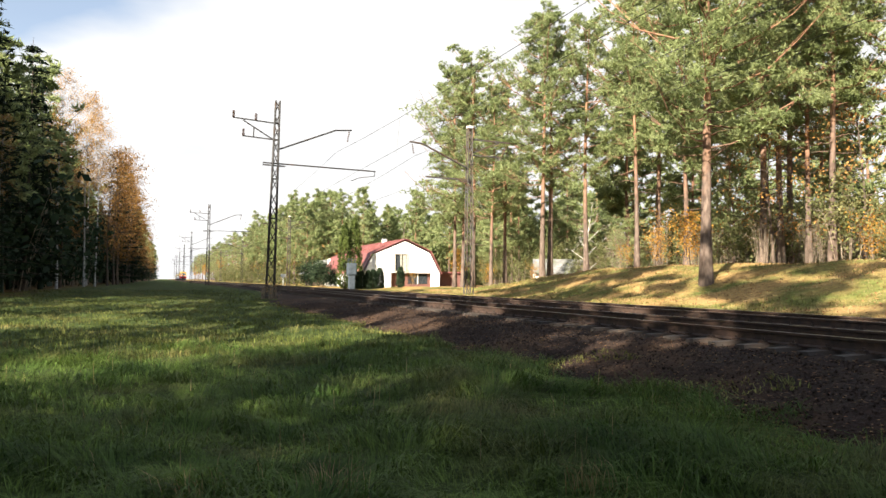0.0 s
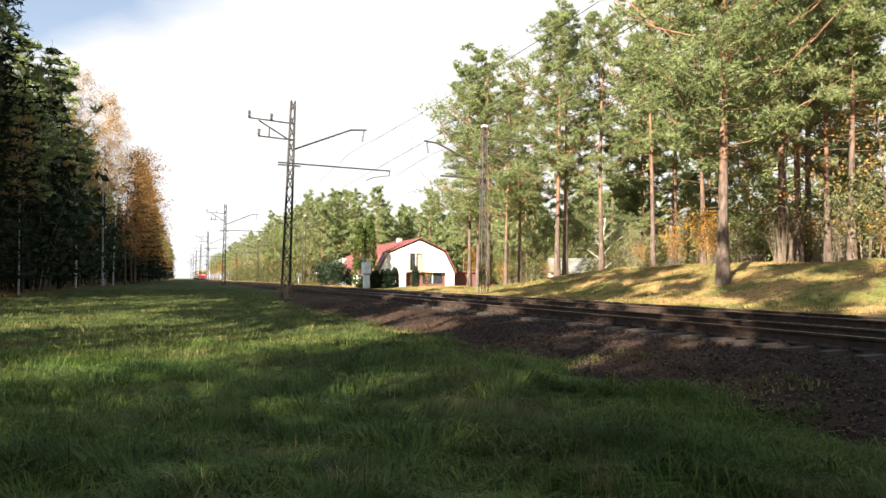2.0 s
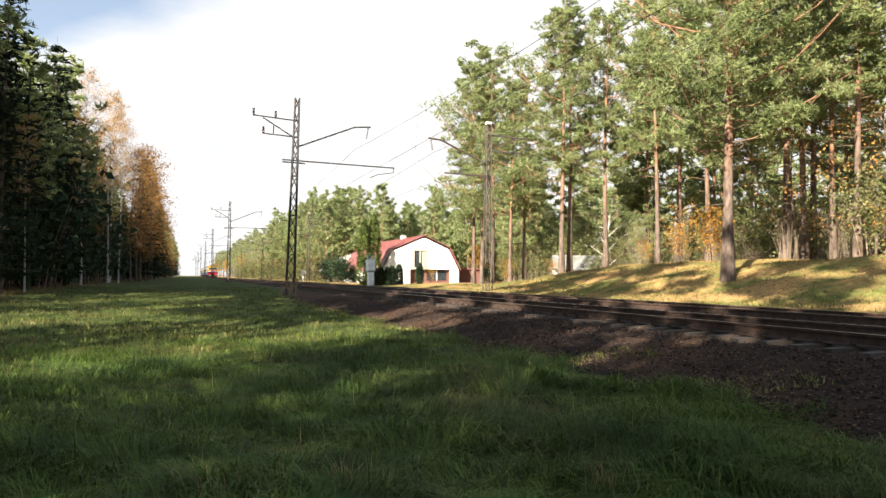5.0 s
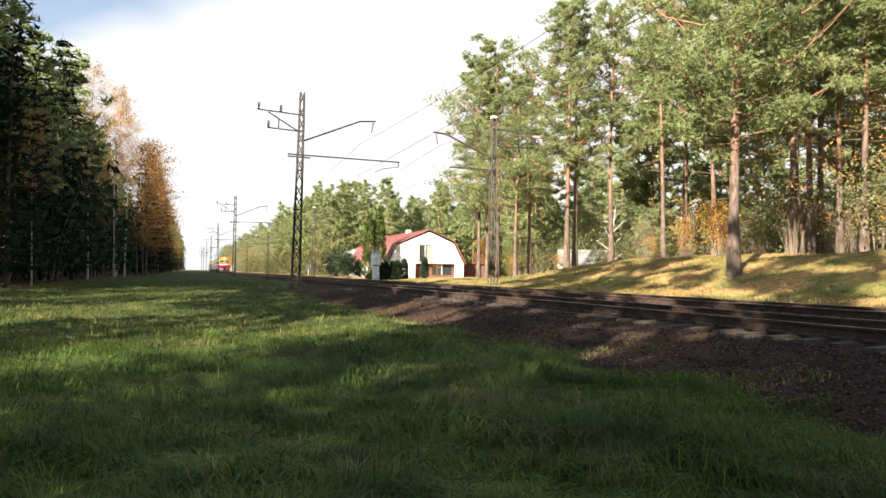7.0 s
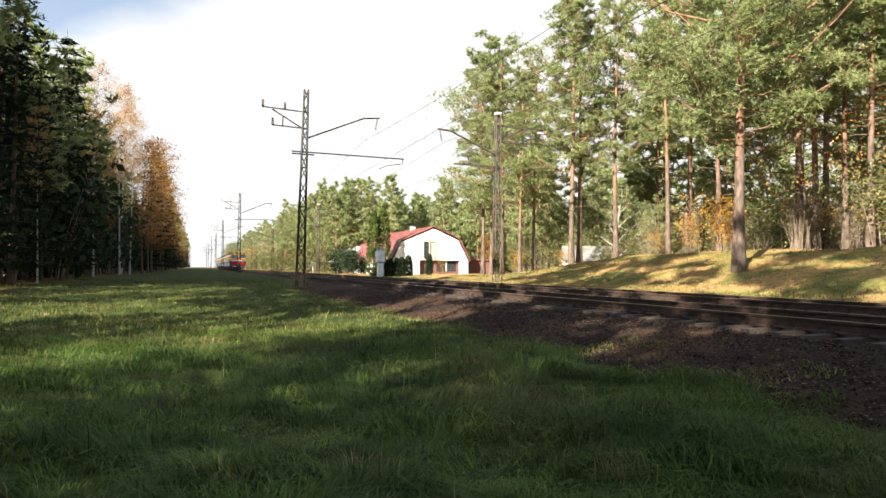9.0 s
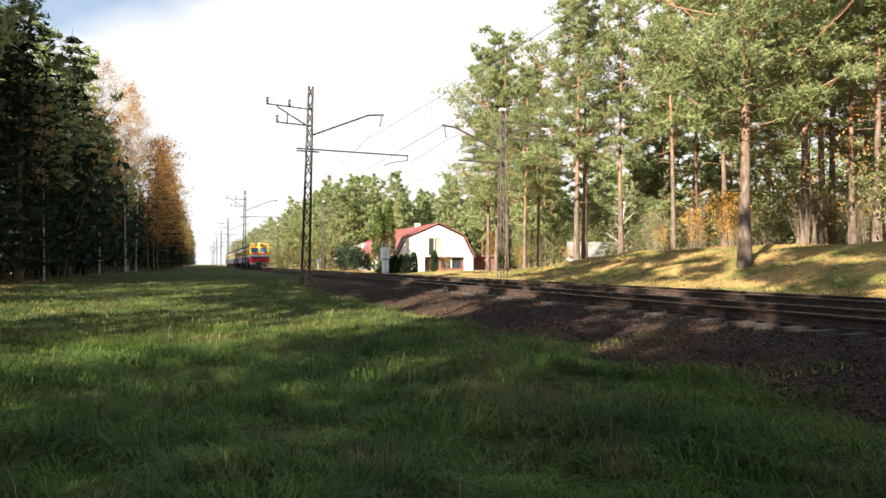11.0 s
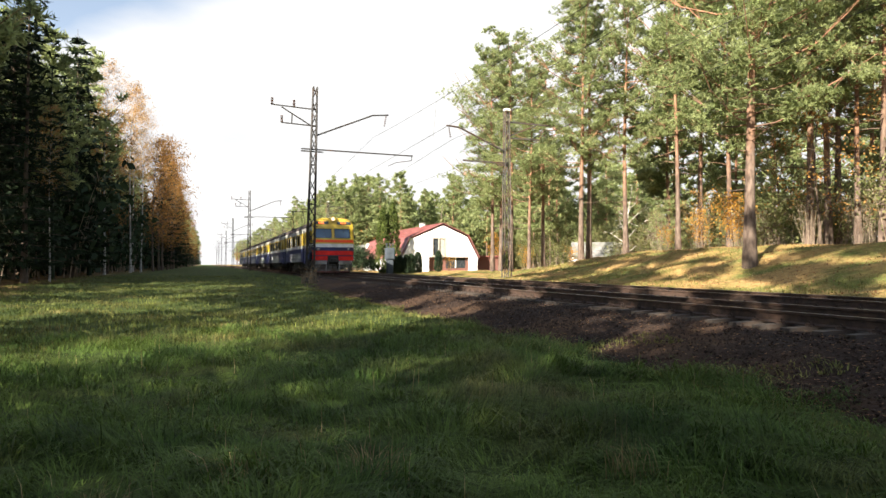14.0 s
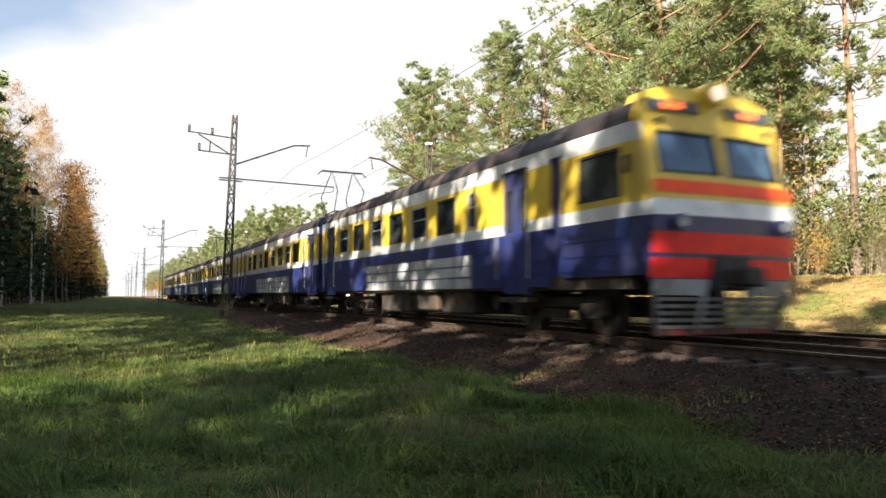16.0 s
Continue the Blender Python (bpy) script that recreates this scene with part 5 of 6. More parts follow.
def build_left_wood():
    s1, s2 = spruce(81, 19, 3.0, 5, 26, 0.42), spruce(82, 16.5, 2.7, 5, 24, 0.42)
    p1 = pine(83, 18.5, 0.35, 2.8, 28, 6, 8, 0.52, r=0.18, fine=False, label="pine at the forest edge, shade put into its needle colour", group="edge pines")
    p2 = pine(84, 16.5, 0.45, 2.6, 26, 6, 8, 0.52, r=0.16, fine=False, label="pine at the forest edge, shade put into its needle colour", group="edge pines")
    # these pines swap to the darkened needles, whose colour holds their shade
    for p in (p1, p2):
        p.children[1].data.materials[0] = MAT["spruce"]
    b1 = broadleaf(85, 22, 1.75, 6500, "peach", "birch_bark", "tall birch with thin pale orange leaves", size=0.058, r=0.12, clear=0.48, limbs=36, twigs=6, group="tall birches", clump=0.24)
    b2 = broadleaf(86, 17, 2.3, 4600, "rust", "spruce_bark", "birch with rusty autumn leaves", size=0.085, r=0.13, clear=0.2, limbs=32, group="autumn birches", clump=0.36)
    b3 = broadleaf(87, 15, 2.2, 4400, "rust", "spruce_bark", "birch with golden-brown autumn leaves", size=0.085, r=0.12, clear=0.15, limbs=32, group="autumn birches", clump=0.36)
    rng = random.Random(9)
    fixed = ((s1, -9.3, 43.5, 1.0), (s2, -10.8, 47.5, 1.0), (p1, -9.0, 49.0, 0.84), (s2, -9.0, 57.0, 1.1), (s1, -12.5, 52.0, 0.85), (p2, -8.8, 62.5, 1.05), (p1, -10.5, 60.0, 0.9), (s2, -11.0, 67.0, 1.0),
             (b1, -8.2, 66.6, 0.85), (b1, -7.4, 80.0, 1.08), (b1, -6.9, 86.0, 1.0), (b1, -8.4, 93.0, 1.2), (b1, -8.4, 45.3, 0.55), (p2, -11.5, 74.0, 1.05), (b2, -8.6, 72.0, 0.9),
             (b2, -6.3, 96.0, 1.12), (b2, -6.1, 104.0, 1.2), (b3, -6.1, 112.0, 1.2), (s2, -6.4, 118, 1.18), (b2, -5.9, 124.0, 1.25), (b3, -5.7, 140, 1.3), (s1, -6.2, 150, 1.08), (b2, -5.8, 133, 1.28))
    for p, x, y, s in fixed:
        plant(p, x, y, s, rng.uniform(0, 360))
    kinds = (b2, s1, b3, p1, b2, s2, b3, p2)
    for i in range(56):
        y = 152 + 450 * (i / 56) ** 1.3
        plant(kinds[i % 8], -5.7 + rng.uniform(-3, 0.2), y, rng.uniform(0.95, 1.25), rng.uniform(0, 360))
    deep = (p1, s1, p2, s2)
    for i in range(12):
        plant((s1, s2)[i % 2], -12.0 - 1.2 * (i % 3), 58 + i * 4.2, 0.8 + 0.05 * (i % 3), i * 70)
    for i in range(22):
        plant(deep[i % 4], rng.uniform(-15, -10.5), 150 + i * 13, rng.uniform(0.85, 1.05), rng.uniform(0, 360))
    for i in range(46):
        y = 46 + 2.5 * i + rng.uniform(-1, 1)
        plant(deep[i % 4], rng.uniform(-16.0, -12.0), y, rng.uniform(1.02, 1.16), rng.uniform(0, 360))
    # mostly out of view, added to shade the trees of the edge
    for i in range(20):
        plant(deep[i % 4], rng.uniform(-21, -13.5), 32 + 1.6 * i, rng.uniform(0.9, 1.02), rng.uniform(0, 360))
    for i in range(24):
        y = rng.uniform(64, 200)
        plant(deep[i % 4], rng.uniform(-30, -13.5), y, rng.uniform(0.75, 1.0), rng.uniform(0, 360))
    # unseen trees placed for shade beside and behind the camera: a dense dark edge, then bare-stemmed pines under which
    # the sun comes in
    for i in range(30):
        y = -48 + i * 1.46 + rng.uniform(-0.6, 0.6)
        plant(deep[i % 4], rng.uniform(-13.5, -9.5), y, rng.uniform(0.76, 0.92), rng.uniform(0, 360))
    for i, y in enumerate((-4.5, -3.2, -2.0, -0.8, 0.4, 1.6, 2.4, 3.5)):
        plant((s1, s2)[i % 2], -9.2 - 1.3 * (i % 3), y, 0.56, i * 77)
    for i, y in enumerate((-10.4, -8.6, -6.8)):
        plant((p1, s2)[i % 2], -13.6 + 0.5 * (i % 2), y, 0.8, i * 57)
    plant(s1, -11.2, -2.3, 0.8, 30); plant(s1, -12.0, -4.6, 0.8, 130)
    for i, y in enumerate((-6.4, -7.8, -9.4)):
        plant((p2, p1)[i % 2], -11.6 - 0.6 * (i % 2), y, 0.93, i * 80)
    # unseen low spruces added as blockers under the tall crowns, with gaps that let bands of sun on to the meadow
    for i, y in enumerate((7.8, 8.9, 10.1, 11.3, 12.5, 13.7, 14.9, 24.2, 25.6, 27.0, 31.5, 33.0, 34.6, 38.5, 40.0)):
        plant(s2, -11.0 - 0.7 * (i % 2), y, 0.5 + 0.04 * (i % 3), i * 40)
    for i in range(16):
        plant(deep[(i + 1) % 4], rng.uniform(-22, -15), -48 + i * 2.6, rng.uniform(0.75, 0.9), rng.uniform(0, 360))
    tall = pine(89, 14.8, 0.51, 2.7, 26, 6, 9, 0.5, r=0.16, fine=False, label="unseen bare-stemmed pine at the forest edge, placed for its shade", group="edge pines")
    high = pine(90, 13.6, 0.62, 2.6, 22, 6, 9, 0.5, r=0.15, fine=False, label="unseen bare-stemmed pine at the forest edge, placed for its shade", group="edge pines")
    for y in (-0.6, 0.8, 10.8, 13.0):
        plant(high, rng.uniform(-12.5, -10.0), y, rng.uniform(0.92, 1.0), rng.uniform(0, 360))
    for i in range(5, 18):
        plant(tall, rng.uniform(-13.0, -10.0), 4.5 + i * 2.1 + rng.uniform(-0.7, 0.7), rng.uniform(0.92, 1.05) if i < 8 else rng.uniform(1.08, 1.22), rng.uniform(0, 360))
    # extra-tall unseen crowns, placed to streak the bank with shadow
    for i, y in enumerate((-5.0, 4.4, 12.0)):
        plant(tall, -10.8 - 0.5 * (i % 2), y, 1.66, i * 65)
    low = shrub(88, 2.6, 1.2, 600, "hedge", "dark shaded undergrowth shrub under the trees", size=0.12, group="shaded shrubs", clump=0.3)
    for i in range(40):
        plant(low, rng.uniform(-13, -9.0), 44 + i * 4.2, rng.uniform(0.9, 1.9), rng.uniform(0, 360))
    for i in range(26):
        plant(low, rng.uniform(-12, -8.2), 150 + i * 14, rng.uniform(1.0, 2.2), rng.uniform(0, 360))


# ---- the house and its garden ----
def build_house():
    root = tagged(new("house"), "white rendered house with a red gambrel sheet roof", "house")
    root.location = (23.5, 71, 0.75)
    prof = [(-4.25, 0), (-4.25, 1.55), (-3.25, 3.45), (0.25, 4.95), (3.0, 3.75), (4.15, 1.6), (4.15, 0)]
    L_ = 19.0
    # gable with window opening built from strips
    bm = bmesh.new()
    def strip(x0, x1, z0f, z1f):
        k = 4
        for i in range(k):
            a, b = x0 + (x1 - x0) * i / k, x0 + (x1 - x0) * (i + 1) / k
            v = [bm.verts.new(p) for p in ((a, 0, z0f(a)), (b, 0, z0f(b)), (b, 0, z1f(b)), (a, 0, z1f(a)), (a, 0.3, z0f(a)), (b, 0.3, z0f(b)), (b, 0.3, z1f(b)), (a, 0.3, z1f(a)))]
            for f in ((0, 1, 2, 3), (5, 4, 7, 6), (0, 3, 7, 4), (1, 5, 6, 2), (3, 2, 6, 7), (0, 4, 5, 1)):
                bm.faces.new([v[q] for q in f])
    xs = [p[0] for p in prof[1:6]]
    zs = [p[1] for p in prof[1:6]]
    top = lambda x: float(np.interp(x, xs, zs))
    cuts = [-4.25, -3.25, -0.95, 0.55, 1.5, 3.0, 4.15]
    for a, b in zip(cuts, cuts[1:]):
        if (a, b) == (-0.95, 0.55):
            strip(a, b, lambda x: 1.6, lambda x: 1.72); strip(a, b, lambda x: 3.62, top)
        else:
            strip(a, b, lambda x: 1.6, top)
    for a, b in ((-4.25, -1.3), (3.2, 4.15)):
        strip(a, b, lambda x: 0.0, lambda x: min(1.6, top(x)))
    bmesh.ops.remove_doubles(bm, verts=bm.verts, dist=0.002)
    part("gable_wall", bm, MAT["plaster"], root, "sunlit white gable wall")
    part("ground_floor_wall", box(-1.6, 3.5, 0.5, 0.7, 0, 1.75), MAT["brick"], root, "red brick recessed ground floor")
    low = part("ground_floor_window", box(0.7, 2.9, 0.44, 0.47, 0.45, 1.5), MAT["pane"], root, "dark wide ground floor window")
    part("window_frame", box(1.75, 1.85, 0.40, 0.438, 0.45, 1.5), MAT["frame"], low)
    part("side_wall", box(-4.25, -3.98, 0.31, L_, 0, 1.6), MAT["plaster"], root)
    part("side_wall", box(3.9, 4.15, 0.31, L_, 0, 1.6), MAT["plaster"], root)
    part("back_wall", box(-3.9, 3.85, L_ - 0.3, L_, 0, 3.5), MAT["plaster"], root)
    roof_prof = [(-4.5, 1.5), (-3.4, 3.6), (0.25, 5.15), (3.15, 3.9), (4.4, 1.55)]
    for i in range(4):
        (xa, za), (xb, zb) = roof_prof[i], roof_prof[i + 1]
        bm = bmesh.new()
        for s in range(24):
            a, b = -0.12 + s * (L_ + 0.3) / 24, -0.12 + (s + 1) * (L_ + 0.3) / 24
            v = [bm.verts.new(p) for p in ((xa, a, za), (xb, a, zb), (xb, b - 0.02, zb), (xa, b - 0.02, za))]
            u = [bm.verts.new(p.co + Vector((0, 0, 0.07))) for p in v]
            bm.faces.new(u); bm.faces.new(v[::-1])
            for q in range(4):
                bm.faces.new((v[q], v[(q + 1) % 4], u[(q + 1) % 4], u[q]))
            put_bar(bm, (xa, b, za + 0.09), (xb, b, zb + 0.09), 0.05, 0.06)
        part("roof_slope", bm, MAT["red_roof"], root, "red profiled sheet roofing")
    win = part("window", box(-0.9, 0.5, 0.10, 0.13, 1.78, 3.56), MAT["pane"], root)
    fr = bmesh.new()
    for b in ((-0.97, 0.57, 1.66, 1.80), (-0.97, 0.57, 3.54, 3.68), (-0.97, -0.84, 1.8, 3.54), (0.44, 0.57, 1.8, 3.54), (-0.26, -0.16, 1.8, 3.54)):
        put_box(fr, b[0], b[1], -0.05, 0.09, b[2], b[3])
    part("window_frame", fr, MAT["sash"], win)
    part("curtain", box(-0.1, 0.4, 0.07, 0.095, 1.82, 3.5), MAT["sash"], win, "pale drawn curtain")
    ch = part("chimney", box(0.0, 0.5, 7.5, 8.0, 4.6, 5.55, bevel=0.03), MAT["plaster"], root, "white rendered chimney")
    part("chimney_cap", box(-0.06, 0.56, 7.44, 8.06, 5.55, 5.62), MAT["slate"], ch)
    part("dormer", box(-4.6, -3.2, 6.0, 8.5, 2.0, 3.2, bevel=0.03), MAT["red_roof"], root)
    part("dormer_window", box(-4.66, -4.61, 6.3, 8.2, 2.2, 3.0), MAT["pane"], root)
    part("antenna_pole", bars([((0.9, 3, 4.8), (1.2, 3, 7.2))], 0.06, sides=6), MAT["timber"], root)
    shed = tagged(new("garden_shed"), "low brick-red shed beside the white house", "shed")
    shed.location = (29.4, 72.5, 0.8)
    part("wall", box(-1.4, 1.4, 0, 3, 0, 1.6), MAT["brick"], shed)
    part("roof", box(-1.6, 1.6, -0.25, 3.2, 1.6, 1.75), MAT["red_roof"], shed)
    cot = tagged(new("cottage"), "small grey-roofed cottage behind the garden hedge", "cottage")
    cot.location = (20.4, 92, 0.75)
    part("wall", box(-2.2, 2.2, 0, 5, 0, 1.7), MAT["timber"], cot)
    for s in (-1, 1):
        v = [(s * 3.0, -0.3, 1.5), (0, -0.3, 3.4), (0, 6.3, 3.4), (s * 3.0, 6.3, 1.5)]
        verts = v + [(x, y, z + 0.1) for x, y, z in v]
        part("roof_slope", (verts, [(0, 1, 2, 3), (4, 5, 6, 7), (0, 1, 5, 4), (1, 2, 6, 5), (2, 3, 7, 6), (3, 0, 4, 7)]), MAT["slate"] if s < 0 else MAT["red_roof"], cot)
    part("gable", ([(-2.6, 0.02, 1.7), (2.6, 0.02, 1.7), (0, 0.02, 3.35), (-2.6, 0.2, 1.7), (2.6, 0.2, 1.7), (0, 0.2, 3.35)], [(0, 1, 2), (5, 4, 3), (0, 3, 4, 1), (1, 4, 5, 2), (2, 5, 3, 0)]), MAT["timber"], cot)
    hut = tagged(new("shed"), "low hut with weathered grey roof behind the bank", "shed")
    hut.matrix_basis = pose(28.2, 47.0, ground_at(28, 47) - 0.1, 0, 0, -25)
    part("wall", box(-1.9, 1.9, 0, 3, 0, 1.15), MAT["plaster"], hut)
    v = [(-2.1, -0.3, 1.05), (2.1, -0.3, 1.05), (2.0, 1.5, 2.15), (-2.0, 1.5, 2.15)]
    part("roof_slope", (v + [(x, y, z + 0.08) for x, y, z in v], [(0, 1, 2, 3), (4, 5, 6, 7), (0, 1, 5, 4), (1, 2, 6, 5), (2, 3, 7, 6), (3, 0, 4, 7)]), MAT["slate"], hut)
    v = [(-2.0, 1.5, 2.15), (2.0, 1.5, 2.15), (2.1, 3.3, 1.05), (-2.1, 3.3, 1.05)]
    part("roof_slope", (v + [(x, y, z + 0.08) for x, y, z in v], [(0, 1, 2, 3), (4, 5, 6, 7), (0, 1, 5, 4), (1, 2, 6, 5), (2, 3, 7, 6), (3, 0, 4, 7)]), MAT["slate"], hut)
    # garden evergreens
    tall = column(91, 6.6, 0.75, 1500, "thuja", "tall columnar thuja by the garden", "thuja", 0.2, "tall thujas")
    plant(tall, 16.9, 69.6, 1.0, 0); plant(tall, 17.95, 69.9, 1.07, 80)
    small = column(92, 1.7, 0.36, 900, "hedge", "small dark clipped thuja in a row", "thuja", 0.13, "row of small thujas", 0.35)
    for i, x in enumerate((17.1, 17.65, 18.2, 18.75, 19.35, 21.5)):
        plant(small, x, 65.5 + 0.2 * (i % 2), (0.95, 1.05, 1.1, 1.15, 1.25, 1.2)[i], i * 70)
    dark = shrub(93, 3.0, 1.7, 2600, "hedge", "dense dark green garden bush by the track", size=0.12, group="garden bushes", clump=0.4)
    for x, y, s in ((18.2, 92, 0.95), (18.9, 89.5, 1.0), (19.7, 88, 0.95), (19.4, 83.5, 0.75), (20.4, 102, 1.15), (19.4, 97, 1.05)):
        plant(dark, x, y, s, x * 90 % 360)
    # cabinet on posts beside the far track
    tr = tagged(new("trackside_cabinet"), "grey transformer cabinet on a post by the track", "electrical cabinet")
    tr.location = (16.3, 64.4, 0.5)
    part("post", box(-0.28, 0.28, -0.25, 0.25, 0, 1.5, bevel=0.03), MAT["box"], tr)
    body = part("cabinet_body", box(-0.42, 0.42, -0.35, 0.35, 1.5, 2.6, bevel=0.05), MAT["box"], tr)
    part("cabinet_door", box(-0.34, 0.34, -0.38, -0.353, 1.6, 2.5, bevel=0.008), MAT["box"], body)
    for x in (-0.3, 0, 0.3):
        bm = bmesh.new()
        put_insulator(bm, (x, 0, 2.6), (x, 0, 3.05), 0.1)
        part("insulator", bm, MAT["box"], tr)
    sg = tagged(new("trackside_sign"), "small white sign plate on a post by the track", "sign")
    sg.location = (16.2, 104, 0.55)
    part("post", bars([((0, 0, 0), (0, 0, 1.5))], 0.12, sides=8), MAT["frame"], sg)
    part("sign_plate", box(-0.35, 0.35, -0.08, -0.062, 1.35, 1.8), MAT["frame"], sg)


# ---- grass ----
def blades(name, label, rng, x, y, h, wid, mat, bend=0.5, lift=0.0):
    """Bent tapering blades, two segments each."""
    n = len(x)
    z = height(x, y) - 0.02 + lift
    a = 3.0 * np.sin(x * 2.3 + 1.7 * np.sin(y * 1.9)) + 2.2 * np.sin(y * 2.9 + x) + rng.normal(0, 0.8, n)
    b = rng.uniform(0.15, 1.0, n) * bend * h
    dx, dy = np.cos(a), np.sin(a)
    px, py = -dy * wid / 2, dx * wid / 2
    v = np.stack([np.stack([x - px, y - py, z], -1), np.stack([x + px, y + py, z], -1),
                  np.stack([x + dx * b * 0.35 + px * 0.8, y + dy * b * 0.35 + py * 0.8, z + h * 0.6], -1),
                  np.stack([x + dx * b * 0.35 - px * 0.8, y + dy * b * 0.35 - py * 0.8, z + h * 0.6], -1),
                  np.stack([x + dx * b, y + dy * b, z + h * (1 - 0.25 * b / h)], -1)], 1).reshape(-1, 3)
    k = 5 * np.arange(n)[:, None]
    f = np.concatenate([k + [0, 1, 2], k + [0, 2, 3], k + [3, 2, 4]], 1).reshape(-1, 3)
    tagged(new(name, tri_mesh(name, v, f, mat)), label, "grass", kind="stuff")


def build_grass():
    rng = np.random.default_rng(17)
    def scatter(count, near, far, power, x0, x1):
        r = near + (far - near) * rng.random(count) ** power
        a = np.radians(rng.uniform(-16, 62, count))
        x, y = r * np.sin(a), r * np.cos(a)
        keep = (x > x0) & (x < x1 + 0.25 * np.sin(y * 1.3) + 0.2 * np.sin(y * 3.7))
        return x[keep], y[keep]
    x, y = scatter(125000, 2.2, 16, 1.0, -6, 5.75)
    blades("meadow_grass", "lush uncut green meadow grass in shade", rng, x, y, rng.uniform(0.07, 0.24, len(x)) * (0.95 + 0.6 * np.sin(x * 1.9 + 1 + 0.8 * np.sin(y * 0.7)) * np.sin(y * 1.7 + 0.6 * np.sin(x)) + 0.6 * np.sin(x * 4.3 + np.sin(y * 1.3)) * np.sin(y * 5.1 + np.sin(x * 1.7))).clip(0.5), rng.uniform(0.005, 0.012, len(x)), MAT["grass"], 2.8)
    x, y = scatter(110000, 14, 60, 1.25, -9, 5.6)
    blades("meadow_grass_beyond", "sunlit and shaded green meadow grass", rng, x, y, rng.uniform(0.06, 0.18, len(x)), rng.uniform(0.010, 0.024, len(x)), MAT["far_grass"], 1.3)
    x, y = scatter(700, 2.4, 22, 1.3, -12, 5.6)
    blades("dry_stalks", "pale dry grass stalks standing in the meadow", rng, x, y, rng.uniform(0.15, 0.38, len(x)), rng.uniform(0.003, 0.006, len(x)), MAT["straw"], 0.5)
    n = 20000
    x, y = 5.2 + 1.7 * rng.random(n) ** 1.2, 3 + 30 * rng.random(n)
    keep = (np.sin(x * 2.3 + y * 1.1) * np.sin(y * 0.9 + 0.5) > -0.15) & (x < 5.9 + 0.85 * smooth(3.5, 6, y) * smooth(13, 9, y) + 0.2 * np.sin(y * 2.1))
    x, y = x[keep], y[keep]
    blades("verge_grass", "sparse weeds and grass creeping into the ballast", rng, x, y, rng.uniform(0.03, 0.10, len(x)), rng.uniform(0.008, 0.018, len(x)), MAT["bank_grass"], 2.2, np.maximum(0, np.interp(x, BED_X, BED_Z) - height(x, y)))
    # bank: sparse dry grass
    n = 46000
    x, y = rng.uniform(15.6, 28, n), 8 + 46 * rng.random(n)
    blades("bank_grass", "short dry yellow-green grass on the sandy bank", rng, x, y, rng.uniform(0.03, 0.13, n), rng.uniform(0.008, 0.018, n), MAT["straw"], 2.0)
    n = 24000
    x, y = 15.4 + 8 * rng.random(n) ** 1.5, 10 + 50 * rng.random(n)
    keep = np.sin(x * 0.9 + 2 * np.sin(y * 0.35)) * np.sin(y * 0.5 + x * 0.3) > 0.1
    x, y = x[keep], y[keep]
    blades("bank_green_grass", "tufts of green grass at the bank's foot", rng, x, y, rng.uniform(0.05, 0.19, len(x)), rng.uniform(0.012, 0.028, len(x)), MAT["bank_grass"], 1.0)
    # weeds
    weed = shrub(95, 0.38, 0.26, 300, "thuja", "small yellowing weed in the meadow", "weed", "weed", 5, 0.035, "meadow weeds", 0.05)
    for xx, yy, s in ((-3.6, 12.3, 1.0), (-3.2, 12.6, 0.8), (5.1, 7.7, 0.4), (5.4, 8.1, 0.45), (4.8, 7.3, 0.4), (1.3, 14.5, 0.6)):
        plant(weed, xx, yy, s, xx * 100 % 360)
    dry = shrub(96, 0.8, 0.3, 25, "peach", "dry brown weed stalks at the mast's foot", "dry_weed", "weed", 9, 0.03, "dry weeds", 0.03)
    for xx, yy, s in ((5.6, 40.5, 1.1), (5.9, 41.5, 1.3), (5.4, 42.2, 1.0)):
        plant(dry, xx, yy, s, xx * 100 % 360)
    for cx, cy in ((-0.62, 4.6), (1.1, 4.75), (0.2, 4.9), (2.9, 4.4)):
        x, y = rng.normal(cx, 0.09, 60), rng.normal(cy, 0.09, 60)
        blades("seeding_grass", "tuft of tall pale seeding grass stalks", rng, x, y, rng.uniform(0.12, 0.34, 60), rng.uniform(0.003, 0.008, 60), MAT["straw"], 1.1)
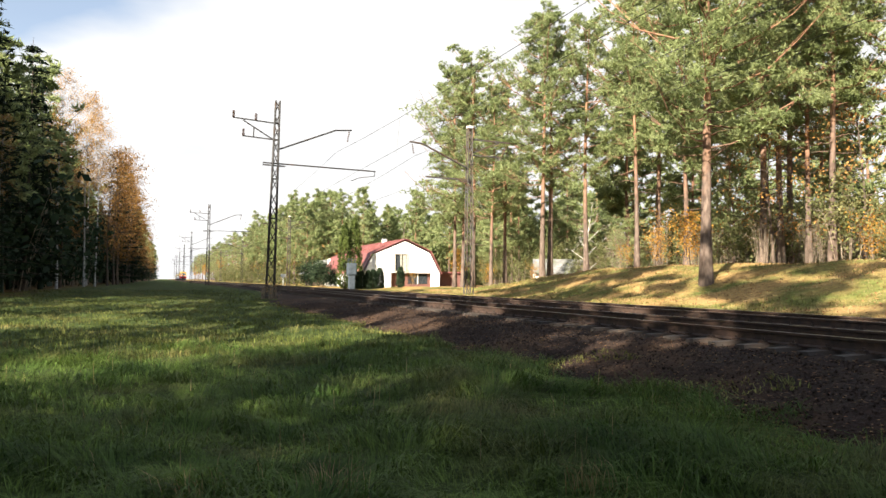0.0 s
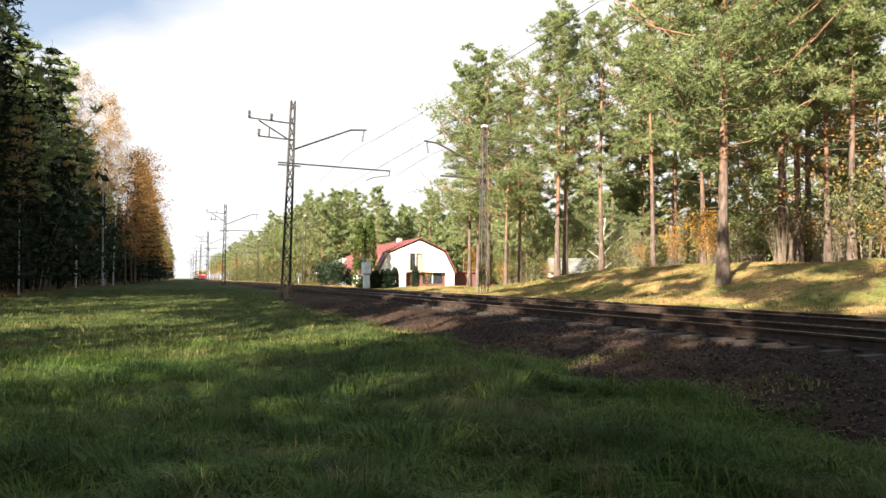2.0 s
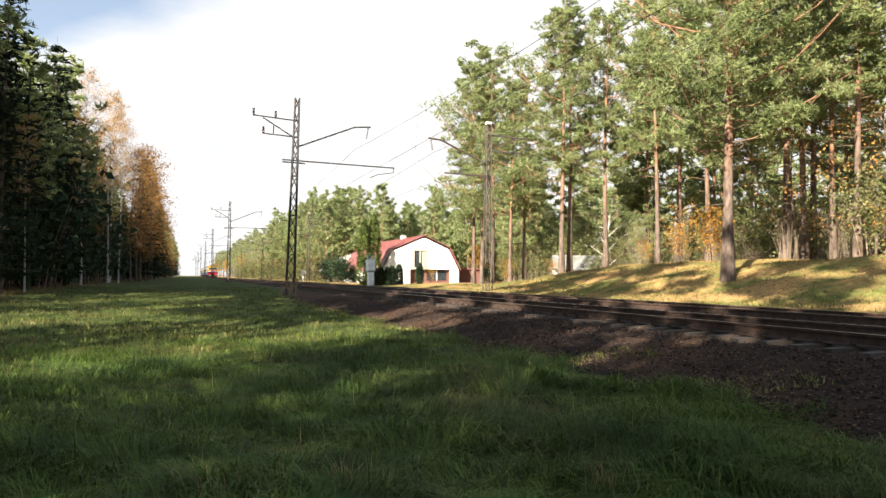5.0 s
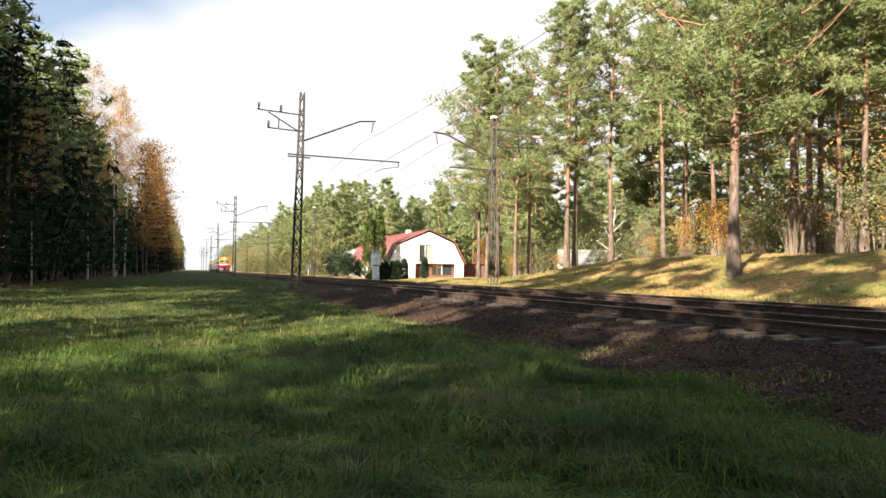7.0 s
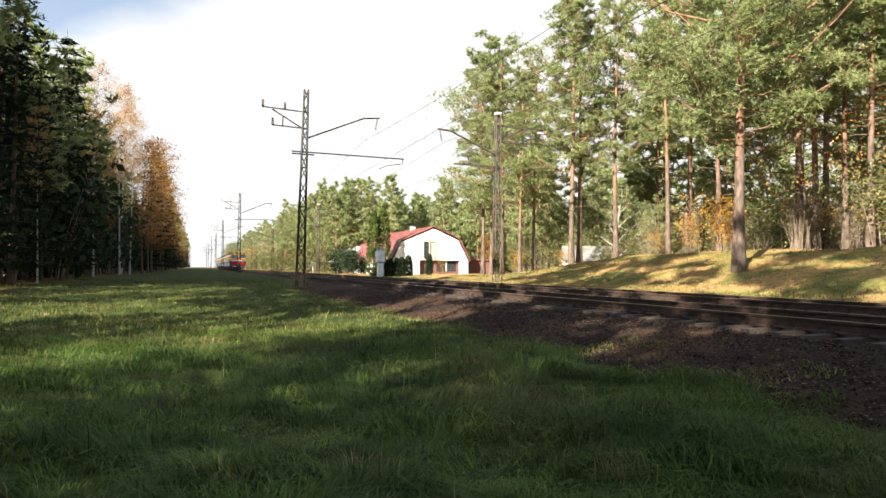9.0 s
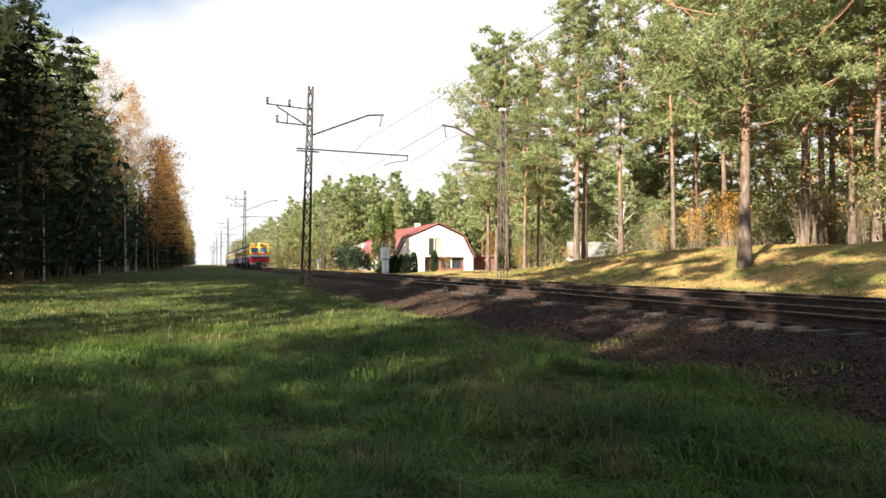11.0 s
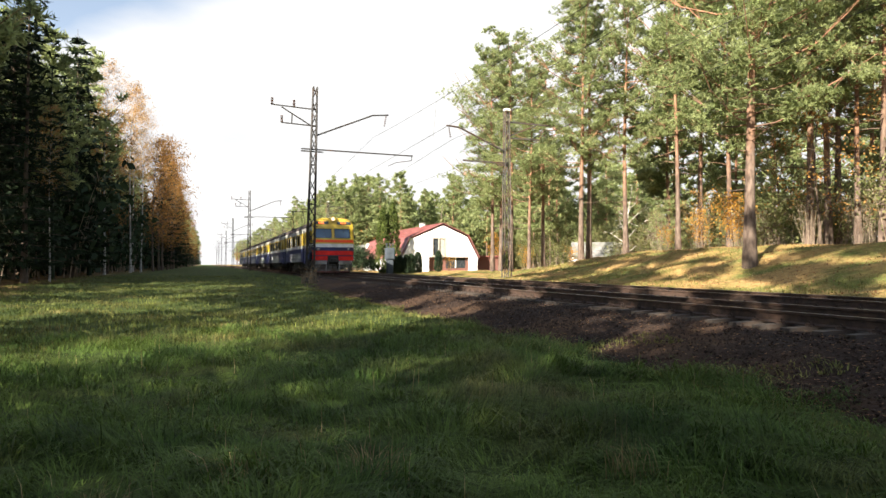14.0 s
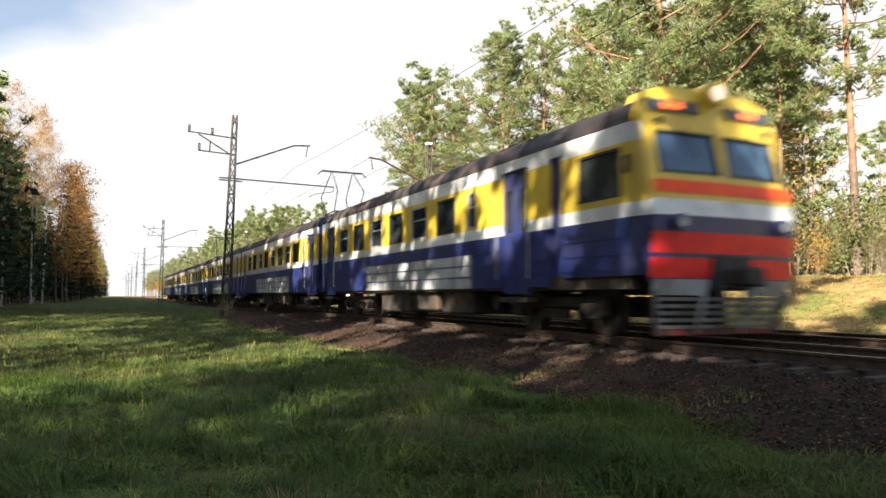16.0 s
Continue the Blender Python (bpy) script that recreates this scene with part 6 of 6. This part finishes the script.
    # leaves and cones scattered on the bank
    n = 7000
    x, y = rng.uniform(16.2, 27, n), 10 + 42 * rng.random(n)
    v, f = leaves(rng, np.stack([x, y, height(x, y) + 0.02], -1), 0.035)
    tagged(new("bank_litter", tri_mesh("bank_litter", v, f, MAT["litter"])), "fallen brown leaves scattered over the bank", "leaves", kind="stuff")


build_right_wood()
build_left_wood()
far_wood("wood_depth", "dense green undergrowth deep in the pine wood", 101, 14000, 46, 68, 4, 74, 7.5, "brush", 0.5, 0.8)
far_wood("wood_canopy", "pine foliage deep in the wood", 102, 4500, 54, 74, 0, 80, 12, "pine", 0.6, 0.7)
far_wood("canopy_beyond", "pine foliage of the wood beyond the house", 107, 15000, 24, 74, 106, 150, 12.5, "pine", 0.6, 0.6)
far_wood("wood_depth_beyond", "dense green undergrowth beyond the house", 103, 9000, 26, 70, 100, 165, 5.5, "brush", 0.6, 0.9)
# the shaded masses below use the needle colour with shade put in
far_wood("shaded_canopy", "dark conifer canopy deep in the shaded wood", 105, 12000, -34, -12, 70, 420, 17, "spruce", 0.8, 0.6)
# out of view, added to stop sun leaking through the edge rows
far_wood("shaded_wood_beside", "unseen dark conifer mass added behind the forest edge to block sun", 106, 7000, -24, -14, -55, -11, 15, "spruce", 0.7, 0.8)
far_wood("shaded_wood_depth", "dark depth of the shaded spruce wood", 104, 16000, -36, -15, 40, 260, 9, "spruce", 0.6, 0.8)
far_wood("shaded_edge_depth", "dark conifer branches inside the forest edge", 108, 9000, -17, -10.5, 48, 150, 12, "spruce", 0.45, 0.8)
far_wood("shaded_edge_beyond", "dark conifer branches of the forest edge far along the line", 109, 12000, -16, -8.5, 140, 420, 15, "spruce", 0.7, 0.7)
far_wood("lineside_undergrowth", "dull green undergrowth along the far side of the line", 110, 7000, 19, 28, 104, 300, 6.5, "brush", 0.45, 1.0)
far_wood("lineside_autumn_scrub", "golden-brown autumn scrub under the far pines", 111, 2200, 21, 34, 100, 300, 7.5, "oak", 0.32, 0.9)
build_house()
build_grass()


CARS = build_train()
build_track(TRACK_A, 150)
build_track(TRACK_B, 110)
motions()
